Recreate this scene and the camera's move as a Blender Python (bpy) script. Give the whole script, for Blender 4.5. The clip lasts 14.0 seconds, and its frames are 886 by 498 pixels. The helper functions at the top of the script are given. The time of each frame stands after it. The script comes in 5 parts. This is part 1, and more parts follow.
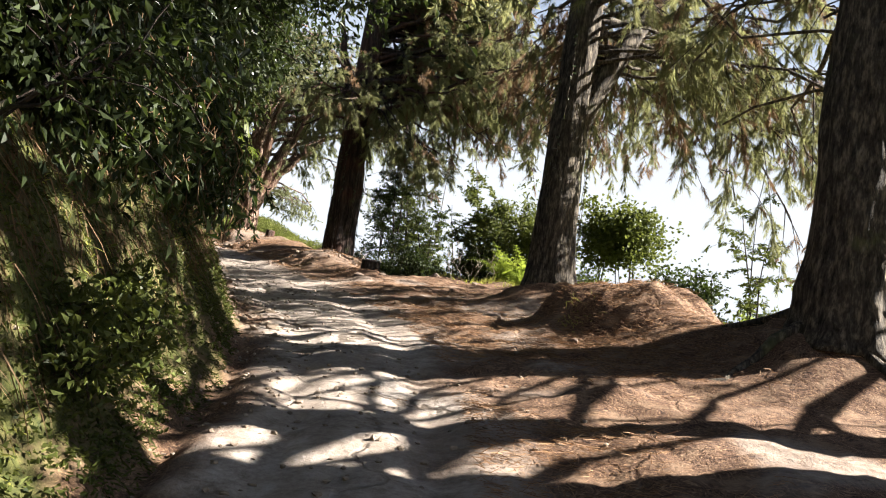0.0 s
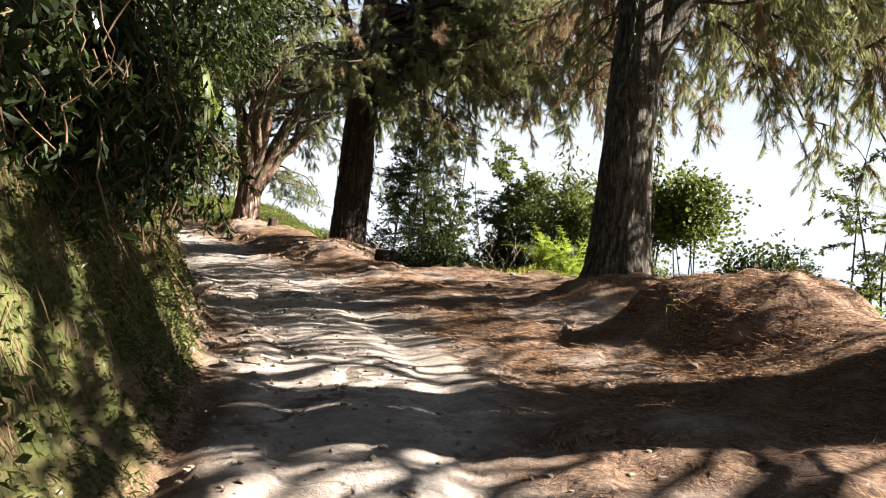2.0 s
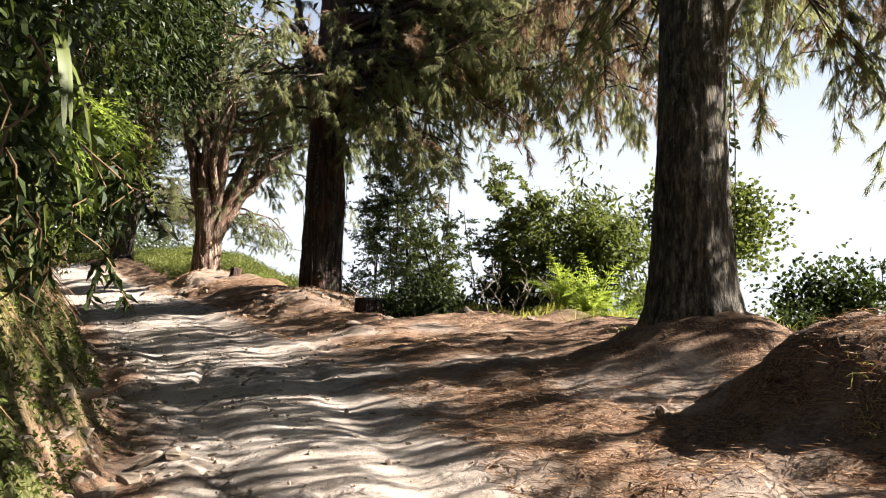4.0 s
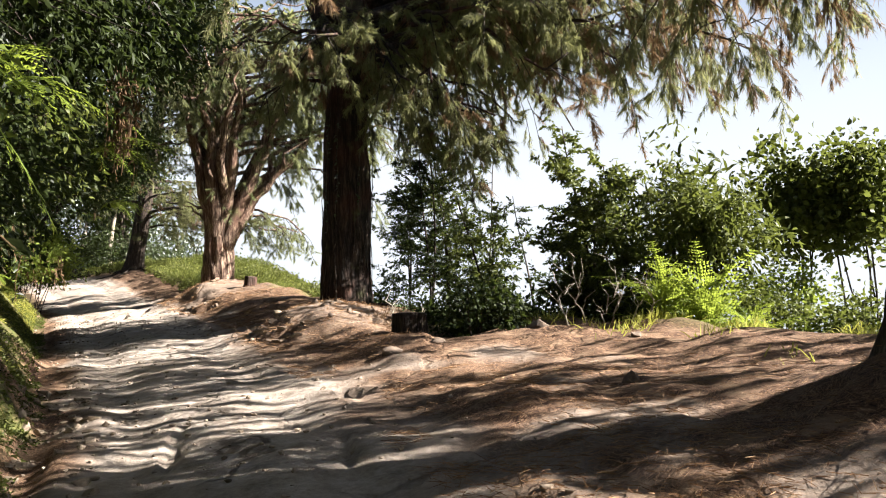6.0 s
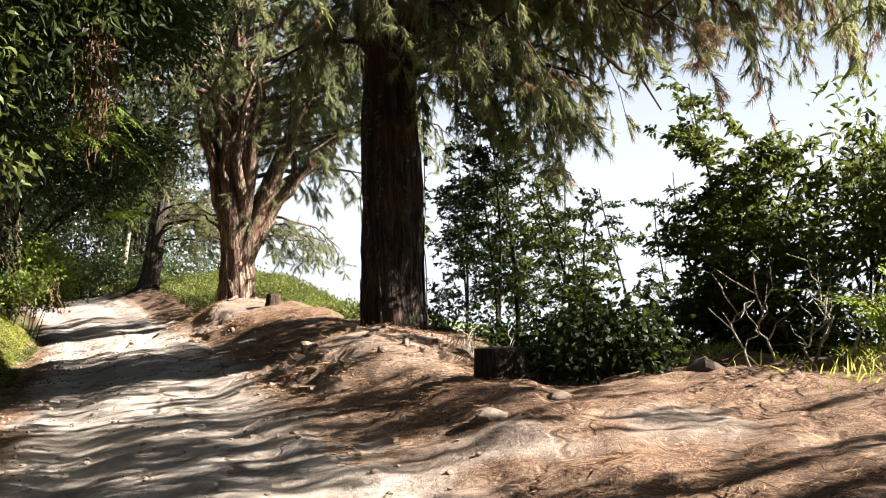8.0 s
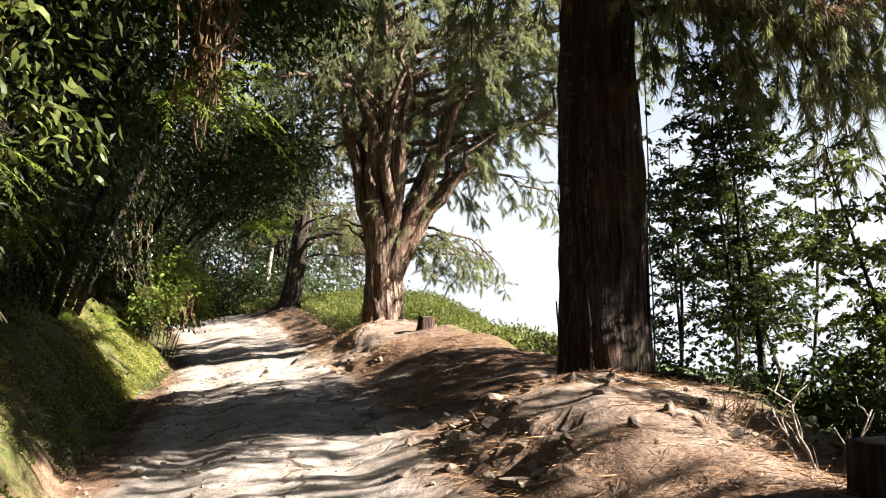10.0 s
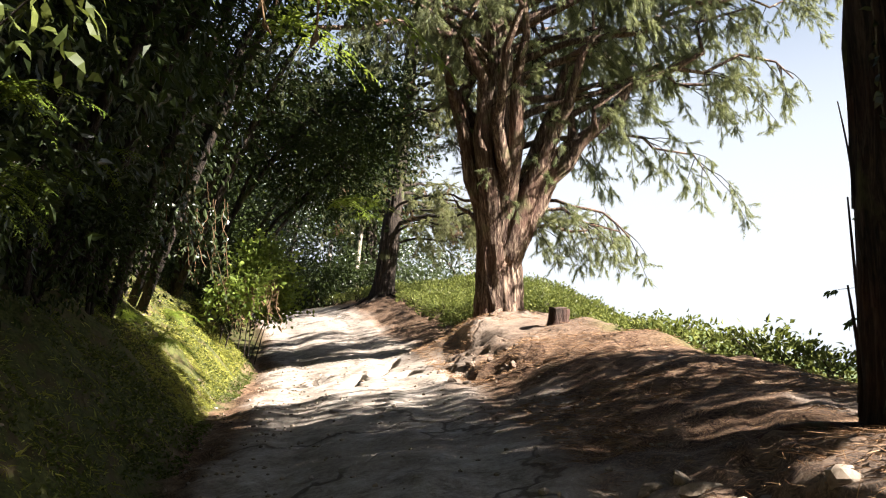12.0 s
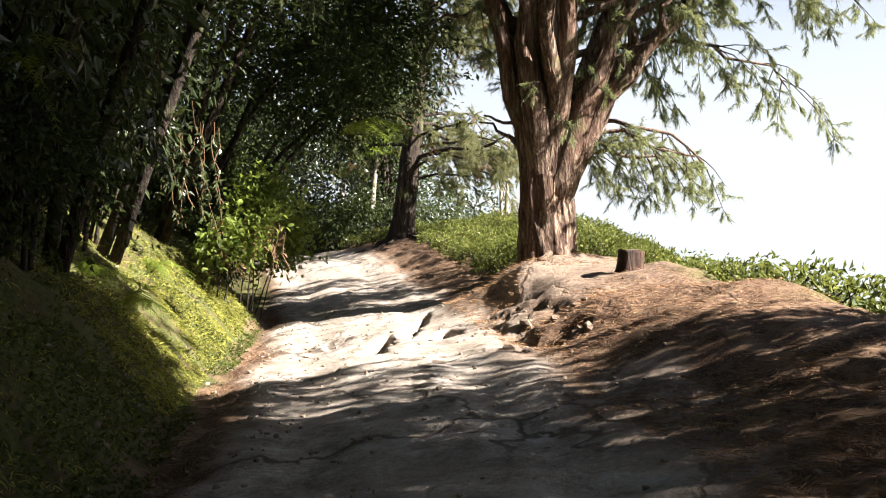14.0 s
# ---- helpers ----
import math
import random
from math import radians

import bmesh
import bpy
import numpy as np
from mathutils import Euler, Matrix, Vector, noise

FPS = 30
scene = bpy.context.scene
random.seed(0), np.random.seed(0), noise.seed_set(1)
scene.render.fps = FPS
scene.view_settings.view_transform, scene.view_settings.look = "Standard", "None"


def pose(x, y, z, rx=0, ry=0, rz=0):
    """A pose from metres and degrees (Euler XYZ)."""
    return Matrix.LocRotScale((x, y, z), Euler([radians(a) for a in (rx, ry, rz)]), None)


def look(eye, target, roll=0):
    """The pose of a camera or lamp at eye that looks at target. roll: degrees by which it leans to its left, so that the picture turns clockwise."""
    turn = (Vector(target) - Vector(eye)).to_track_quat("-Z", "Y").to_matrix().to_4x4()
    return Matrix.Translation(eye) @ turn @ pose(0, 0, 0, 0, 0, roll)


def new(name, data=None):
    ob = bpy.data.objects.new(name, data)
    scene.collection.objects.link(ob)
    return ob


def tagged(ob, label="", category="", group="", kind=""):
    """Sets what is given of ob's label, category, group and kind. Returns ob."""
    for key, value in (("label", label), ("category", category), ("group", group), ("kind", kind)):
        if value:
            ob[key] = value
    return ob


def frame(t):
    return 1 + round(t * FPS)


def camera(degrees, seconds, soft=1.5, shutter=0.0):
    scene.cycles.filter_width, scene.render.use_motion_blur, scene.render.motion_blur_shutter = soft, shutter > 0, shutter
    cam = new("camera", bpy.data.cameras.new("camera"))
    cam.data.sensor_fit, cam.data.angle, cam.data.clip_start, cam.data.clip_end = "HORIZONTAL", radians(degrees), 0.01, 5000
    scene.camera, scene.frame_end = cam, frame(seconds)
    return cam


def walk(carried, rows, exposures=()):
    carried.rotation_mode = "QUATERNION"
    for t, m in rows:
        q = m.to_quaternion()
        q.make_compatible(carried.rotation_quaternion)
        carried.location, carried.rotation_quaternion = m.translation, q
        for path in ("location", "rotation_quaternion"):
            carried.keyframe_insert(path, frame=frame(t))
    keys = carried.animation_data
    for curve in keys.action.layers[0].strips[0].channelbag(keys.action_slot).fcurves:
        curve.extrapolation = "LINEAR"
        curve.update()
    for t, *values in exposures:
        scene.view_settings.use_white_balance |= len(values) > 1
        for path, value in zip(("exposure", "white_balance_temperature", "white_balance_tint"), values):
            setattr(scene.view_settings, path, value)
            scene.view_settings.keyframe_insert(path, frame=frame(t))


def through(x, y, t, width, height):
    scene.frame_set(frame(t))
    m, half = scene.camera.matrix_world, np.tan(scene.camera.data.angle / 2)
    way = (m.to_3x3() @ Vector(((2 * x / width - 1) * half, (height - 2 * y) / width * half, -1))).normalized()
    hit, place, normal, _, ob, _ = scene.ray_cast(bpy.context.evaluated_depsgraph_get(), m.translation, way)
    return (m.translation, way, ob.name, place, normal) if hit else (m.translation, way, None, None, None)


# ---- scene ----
cam = camera(57.8, 14.0, soft=1.1)
METRES, EYE, TILT, LEAN, TURN = 21.429, 1.5, 6.0, -4.0, 0.0
ROWS = [
    (0.0, 0.0, 0.0, 0.0, 0.13, -2.13, -3.45),
    (0.5, -0.0039, 0.0382, -0.003, 1.66, -1.82, -3.42),
    (1.0, -0.0075, 0.0686, -0.0007, 1.91, -2.4, -2.66),
    (1.5, -0.012, 0.1099, -0.0031, 2.59, -3.87, -3.11),
    (2.0, -0.0143, 0.1424, -0.0021, 0.97, -3.53, -1.09),
    (2.5, -0.0167, 0.1788, -0.0028, 0.52, -2.34, -1.16),
    (3.0, -0.0211, 0.2117, -0.0031, -0.47, -1.52, 0.49),
    (5.5, -0.0438, 0.3918, -0.0039, 0.24, -0.96, 5.12),
    (6.0, -0.049, 0.4263, -0.0038, 0.73, -1.36, 5.68),
    (6.5, -0.0559, 0.4624, -0.0046, 0.86, -1.25, 5.06),
    (7.0, -0.0644, 0.5036, -0.0057, 0.88, -0.69, 5.4),
    (9.5, -0.12, 0.685, -0.007, 8.99, 0.6, 7.23),
    (10.0, -0.134, 0.7199, -0.0066, 12.28, 2.2, 6.47),
    (10.5, -0.1487, 0.7534, -0.0071, 13.31, 2.18, 9.37),
    (11.0, -0.1679, 0.7878, -0.008, 14.19, 2.31, 10.21),
    (11.5, -0.1872, 0.8181, -0.0055, 16.74, 2.71, 8.56),
    (12.0, -0.2028, 0.8481, -0.0052, 18.2, 2.05, 7.51),
    (12.5, -0.2192, 0.8777, -0.0052, 19.83, 2.43, 3.69),
    (13.0, -0.2333, 0.9025, -0.0056, 19.48, 2.22, 3.6),
    (13.5, -0.2446, 0.9268, -0.0061, 19.67, 0.29, 5.3),
    (14.0, -0.2572, 0.9528, -0.0041, 19.05, -2.1, 8.36),
]
walk(cam, [(t, pose(0, 0, EYE, TILT, LEAN, TURN) @ pose(METRES * x, METRES * y, METRES * z, 90 + pitch, roll, yaw)) for t, x, y, z, yaw, pitch, roll in ROWS],
     exposures=[(0.0, 2.86, 6150, 11), (14.0, 2.86, 6150, 11)])

# ---- sky and sun ----
SUN_DIR = Vector((1.0, -0.03, 0.0)).normalized()
SUN_EL = radians(32)
world = bpy.data.worlds.new("sky")
scene.world = world
world.use_nodes = True
wn = world.node_tree.nodes
sky = wn.new("ShaderNodeTexSky")
sky.sky_type, sky.sun_disc = "NISHITA", False
sky.sun_elevation = SUN_EL
sky.sun_rotation = math.atan2(SUN_DIR.x, SUN_DIR.y)
sky.altitude, sky.air_density, sky.dust_density, sky.ozone_density = 1800, 1.0, 4.0, 1.0
wn["Background"].inputs["Strength"].default_value = 0.025
haze = wn.new("ShaderNodeHueSaturation")
haze.inputs["Saturation"].default_value = 0.95
world.node_tree.links.new(sky.outputs["Color"], haze.inputs["Color"])
world.node_tree.links.new(haze.outputs["Color"], wn["Background"].inputs["Color"])
sun_data = bpy.data.lights.new("sun", "SUN")
sun_data.energy, sun_data.angle, sun_data.color = 5.0, radians(0.53), (1.0, 0.915, 0.815)
sun = new("sun", sun_data)
sun.matrix_world = look(Vector((SUN_DIR.x * math.cos(SUN_EL), SUN_DIR.y * math.cos(SUN_EL), math.sin(SUN_EL))) * 60, (0, 0, 0))

# ---- small tools ----


def value_noise(x, y, seed=0):
    """Smooth noise in -1..1 on a unit lattice."""
    xi, yi = np.floor(x), np.floor(y)
    fx, fy = x - xi, y - yi
    fx, fy = fx * fx * (3 - 2 * fx), fy * fy * (3 - 2 * fy)

    def corner(a, b):
        v = np.sin(a * 127.1 + b * 311.7 + seed * 74.7) * 43758.5453
        return (v - np.floor(v)) * 2 - 1
    top = corner(xi, yi) * (1 - fx) + corner(xi + 1, yi) * fx
    low = corner(xi, yi + 1) * (1 - fx) + corner(xi + 1, yi + 1) * fx
    return top * (1 - fy) + low * fy


def fbm(x, y, seed=0, octaves=4):
    total, gain = 0, 1.0
    for k in range(octaves):
        total = total + gain * value_noise(x * 2 ** k, y * 2 ** k, seed + k)
        gain *= 0.5
    return total


def smooth(a, b, x):
    t = np.clip((x - a) / (b - a), 0, 1)
    return t * t * (3 - 2 * t)


def raw_mesh(name, verts, faces, material, shade=True):
    """A mesh from arrays: faces is an (n, 3) or (n, 4) array of indices, or a list of such arrays."""
    groups = [np.asarray(f) for f in (faces if isinstance(faces, list) else [faces]) if len(f)]
    me = bpy.data.meshes.new(name)
    verts = np.asarray(verts, dtype=np.float32)
    me.vertices.add(len(verts))
    me.vertices.foreach_set("co", verts.ravel())
    loops = np.concatenate([f.ravel() for f in groups]).astype(np.int32)
    sizes = np.concatenate([np.full(len(f), f.shape[1]) for f in groups])
    me.loops.add(len(loops))
    me.loops.foreach_set("vertex_index", loops)
    me.polygons.add(len(sizes))
    me.polygons.foreach_set("loop_start", np.concatenate([[0], np.cumsum(sizes)[:-1]]).astype(np.int32))
    me.polygons.foreach_set("use_smooth", np.full(len(sizes), shade))
    me.update(calc_edges=True)
    me.materials.append(material)
    return me


def part(name, me, parent, label=""):
    """One mesh object under a thing or a part."""
    ob = new(name, me)
    ob.parent = parent
    if label:
        tagged(ob, label)
    return ob


class Soup:
    """Collects vertices and faces for one mesh."""

    def __init__(self):
        self.v, self.q, self.t, self.n = [], [], [], 0

    def add(self, verts, quads=(), tris=()):
        verts = np.asarray(verts, dtype=float).reshape(-1, 3)
        self.v.append(verts)
        if len(quads):
            self.q.append(np.asarray(quads) + self.n)
        if len(tris):
            self.t.append(np.asarray(tris) + self.n)
        self.n += len(verts)

    def mesh(self, name, material, shade=True):
        faces = []
        if self.q:
            faces.append(np.concatenate(self.q))
        if self.t:
            faces.append(np.concatenate(self.t))
        return raw_mesh(name, np.concatenate(self.v), faces, material, shade)


def unit(a):
    return a / np.maximum(np.linalg.norm(a, axis=-1, keepdims=True), 1e-9)


def tube(soup, path, radii, seg=7, bark=0.0, seed=0, knots=6):
    """A tapered tube along a path; bark gives ridges that run along it."""
    path, radii = np.asarray(path, float), np.asarray(radii, float)
    n = len(path)
    tangent = unit(np.gradient(path, axis=0))
    ref = np.where(np.abs(tangent[:, 2:3]) > 0.9, np.array([[1.0, 0, 0]]), np.array([[0, 0, 1.0]]))
    if np.abs(tangent[0, 2]) > 0.7:
        ref = np.tile([[1.0, 0, 0]], (n, 1))
    side = unit(np.cross(tangent, ref))
    up = np.cross(side, tangent)
    a = np.linspace(0, 2 * np.pi, seg, endpoint=False)
    along = np.concatenate([[0], np.cumsum(np.linalg.norm(np.diff(path, axis=0), axis=1))])
    A, S = np.meshgrid(a, along)
    rr = radii[:, None] * np.ones_like(A)
    if bark:
        wob = A + 0.25 * value_noise(S * 0.7, np.cos(A) * 1.5, seed)
        ridge = np.abs(value_noise((wob / (2 * np.pi) * knots * 2) % (knots * 2), S * 0.9 + seed, seed)) + 0.5 * np.abs(value_noise(wob / (2 * np.pi) * knots * 5 % (knots * 5), S * 2.3, seed + 3))
        rr = rr * (1 + bark * (0.8 - 1.6 * ridge)) * (1 + 0.07 * value_noise(np.cos(A) * 1.3 + seed, S * 0.8 + np.sin(A), seed + 5))
    v = path[:, None] + rr[..., None] * (np.cos(A)[..., None] * side[:, None] + np.sin(A)[..., None] * up[:, None])
    i, j = np.meshgrid(np.arange(n - 1), np.arange(seg), indexing="ij")
    q = np.stack([i * seg + j, i * seg + (j + 1) % seg, (i + 1) * seg + (j + 1) % seg, (i + 1) * seg + j], -1).reshape(-1, 4)
    v = v.reshape(-1, 3)
    if seg <= 5:
        soup.add(v, q)
        return
    soup.add(np.concatenate([v, path[:1], path[-1:]]), q)
    cap0 = np.stack([np.full(seg, n * seg), (np.arange(seg) + 1) % seg, np.arange(seg)], -1)
    top = (n - 1) * seg
    cap1 = np.stack([np.full(seg, n * seg + 1), top + np.arange(seg), top + (np.arange(seg) + 1) % seg], -1)
    soup.t.append(np.concatenate([cap0, cap1]) + soup.n - len(v) - 2)


def leaves(soup, at, way, length, width, rng, fold=0.25, kite=0.45, fine=False):
    """Folded pointed leaves that start at points and run along the given ways."""
    n = len(at)
    way = unit(way)
    spin = unit(rng.normal(size=(n, 3)) + np.array([0, 0, 0.6]))
    side = unit(np.cross(way, spin))
    nor = np.cross(side, way)
    L = (length * rng.uniform(0.65, 1.2, n))[:, None]
    W = (width * rng.uniform(0.7, 1.2, n))[:, None]
    if fine:
        # a curved blade of three rows with a raised midrib fold
        rows = [at]
        for f, w, sag in ((0.28, 0.85, 0.02), (0.62, 0.9, -0.03)):
            c = at + way * L * f + nor * L * sag
            rows += [c + side * W * 0.5 * w + nor * W * fold * w, c, c - side * W * 0.5 * w + nor * W * fold * w]
        rows.append(at + way * L - nor * L * 0.16)
        k = np.arange(n)[:, None] * 8
        soup.add(np.stack(rows, 1), np.concatenate([k + np.array([[1, 4, 5, 2]]), k + np.array([[2, 5, 6, 3]])]), np.concatenate([k + np.array([[0, 1, 2]]), k + np.array([[0, 2, 3]]), k + np.array([[4, 7, 5]]), k + np.array([[5, 7, 6]])]))
        return
    if length > 0.05 and kite == 0.0:
        a, b = at + way * L * 0.3 + nor * L * 0.05, at + way * L * 0.68 + nor * L * 0.02
        v = np.stack([at, a + side * W * 0.5, a - side * W * 0.5 + nor * W * fold, b + side * W * 0.42, b - side * W * 0.42 + nor * W * fold, at + way * L - nor * L * 0.14], 1)
        k = np.arange(n)[:, None] * 6
        soup.add(v, k + np.array([[1, 3, 4, 2]]), np.concatenate([k + np.array([[0, 1, 2]]), k + np.array([[3, 5, 4]])]))
        return
    mid = at + way * L * kite + nor * L * 0.04
    v = np.stack([at, mid + side * W * 0.5 + nor * W * fold, at + way * L - nor * L * 0.12, mid - side * W * 0.5 + nor * W * fold], 1)
    k = np.arange(n)[:, None] * 4
    soup.add(v, (), np.concatenate([k + np.array([[0, 1, 2]]), k + np.array([[0, 2, 3]])]))


def needles(soup, at, way, length, width, rng):
    """Long thin needles, one sliver each."""
    n = len(at)
    way = unit(way)
    side = unit(np.cross(way, rng.normal(size=(n, 3)))) * np.asarray(width) * 0.5
    tip = at + way * (length * rng.uniform(0.6, 1.25, n))[:, None]
    soup.add(np.stack([at - side, at + side, tip], 1), (), np.arange(n * 3).reshape(-1, 3))


def blades(soup, at, way, length, width, rng, bend=0.3):
    """Thin bent blades of two pieces: grass, needles, straw."""
    n = len(at)
    way = unit(way)
    side = unit(np.cross(way, rng.normal(size=(n, 3))))
    L = (length * rng.uniform(0.6, 1.25, n))[:, None]
    drop = np.array([[0, 0, -1.0]]) * L * bend * rng.uniform(0.3, 1.2, n)[:, None]
    mid = at + way * L * 0.55 + drop * 0.3
    tip = at + way * L + drop
    w = np.asarray(width)
    v = np.stack([at - side * w * 0.5, at + side * w * 0.5, mid - side * w * 0.4, mid + side * w * 0.4, tip], 1)
    k = np.arange(n)[:, None] * 5
    soup.add(v, k + np.array([[0, 1, 3, 2]]), k + np.array([[2, 3, 4]]))


# ---- materials ----


class Nodes:
    def __init__(self, name):
        self.m = bpy.data.materials.new(name)
        self.m.use_nodes = True
        self.t = self.m.node_tree
        self.t.nodes.clear()
        self.out = self.t.nodes.new("ShaderNodeOutputMaterial")

    def n(self, kind, ins=None, data_type="", blend_type="", operation="", attribute_name="", feature=""):
        node = self.t.nodes.new("ShaderNode" + kind)
        if data_type:
            node.data_type = data_type
        if blend_type:
            node.blend_type = blend_type
        if operation:
            node.operation = operation
        if attribute_name:
            node.attribute_name = attribute_name
        if feature:
            node.feature = feature
        for k, v in (ins or {}).items():
            if isinstance(v, bpy.types.NodeSocket):
                self.t.links.new(v, node.inputs[k])
            else:
                node.inputs[k].default_value = v
        return node

    def where(self, scale=(1, 1, 1)):
        g = self.n("NewGeometry")
        return self.n("Mapping", {"Vector": g.outputs["Position"], "Scale": scale}).outputs[0]

    def noise(self, scale, detail=4, rough=0.55, vec=None, out="Fac"):
        ins = {"Scale": scale, "Detail": detail, "Roughness": rough, "Vector": vec if vec is not None else self.where()}
        return self.n("TexNoise", ins).outputs[out]

    def ramp(self, fac, stops):
        r = self.n("ValToRGB", {"Fac": fac})
        el = r.color_ramp.elements
        while len(el) < len(stops):
            el.new(0.5)
        for e, (p, c) in zip(el, stops):
            e.position, e.color = p, (*c, 1)
        return r.outputs["Color"]

    def mix(self, fac, a, b, kind="MIX"):
        x = self.n("Mix", data_type="RGBA", blend_type=kind)
        for k, v in ((0, fac), (6, a), (7, b)):
            if isinstance(v, bpy.types.NodeSocket):
                self.t.links.new(v, x.inputs[k])
            else:
                x.inputs[k].default_value = (*v, 1) if isinstance(v, tuple) else v
        return x.outputs[2]

    def math(self, op, a, b=0.0, clamp=False):
        x = self.n("Math", {0: a, 1: b}, operation=op)
        x.use_clamp = clamp
        return x.outputs[0]

    def bump(self, height, strength, dist):
        return self.n("Bump", {"Height": height, "Strength": strength, "Distance": dist}).outputs[0]

    def done(self, shader):
        self.t.links.new(shader, self.out.inputs["Surface"])
        return self.m


def leaf_material(name, dark, light, glow, rough=0.45, patch=1.2, through=0.45, gloss=0.12):
    """Thin leaves: diffuse, a little gloss, and light that passes through them."""
    k = Nodes(name)
    rnd = k.n("NewGeometry").outputs["Random Per Island"]
    clump = k.noise(patch, 2)
    f = k.math("ADD", k.math("MULTIPLY", rnd, 0.55), k.math("MULTIPLY", clump, 0.6))
    col = k.ramp(f, [(0.2, dark), (0.85, light)])
    bs = k.n("BsdfPrincipled", {"Base Color": col, "Roughness": rough, "Specular IOR Level": gloss})
    tr = k.n("BsdfTranslucent", {"Color": k.mix(0.6, col, glow)})
    return k.done(k.n("MixShader", {0: through, 1: bs.outputs[0], 2: tr.outputs[0]}).outputs[0])


def bark_material(name, dark, mid, light, red=None, long=0.28):
    k = Nodes(name)
    grain = k.noise(9, 6, 0.65, k.where((2.2, 2.2, long)))
    fine = k.noise(40, 4, 0.6, k.where((1.5, 1.5, 0.35)))
    big = k.noise(1.3, 3)
    col = k.ramp(k.math("ADD", k.math("MULTIPLY", grain, 0.75), k.math("MULTIPLY", fine, 0.25)), [(0.36, dark), (0.5, mid), (0.66, light)])
    if red:
        col = k.mix(k.ramp(big, [(0.45, (0, 0, 0)), (0.62, (0.8, 0.8, 0.8))]), col, k.mix(grain, col, red))
    moss = k.ramp(k.noise(2.1, 4), [(0.58, (0, 0, 0)), (0.72, (0.5, 0.5, 0.5))])
    col = k.mix(moss, col, (0.13, 0.14, 0.055))
    h = k.math("ADD", grain, k.math("MULTIPLY", fine, 0.4))
    bs = k.n("BsdfPrincipled", {"Base Color": col, "Roughness": 0.9, "Specular IOR Level": 0.2, "Normal": k.bump(h, 1.0, 0.05)})
    return k.done(bs.outputs[0])


def plain_material(name, a, b, scale=8, rough=0.85, bump=0.4, dist=0.01):
    k = Nodes(name)
    n1, n2 = k.noise(scale, 5), k.noise(scale * 6, 4)
    f = k.math("ADD", k.math("MULTIPLY", n1, 0.65), k.math("MULTIPLY", n2, 0.35))
    col = k.ramp(f, [(0.35, a), (0.65, b)])
    bs = k.n("BsdfPrincipled", {"Base Color": col, "Roughness": rough, "Specular IOR Level": 0.25, "Normal": k.bump(f, bump, dist)})
    return k.done(bs.outputs[0])


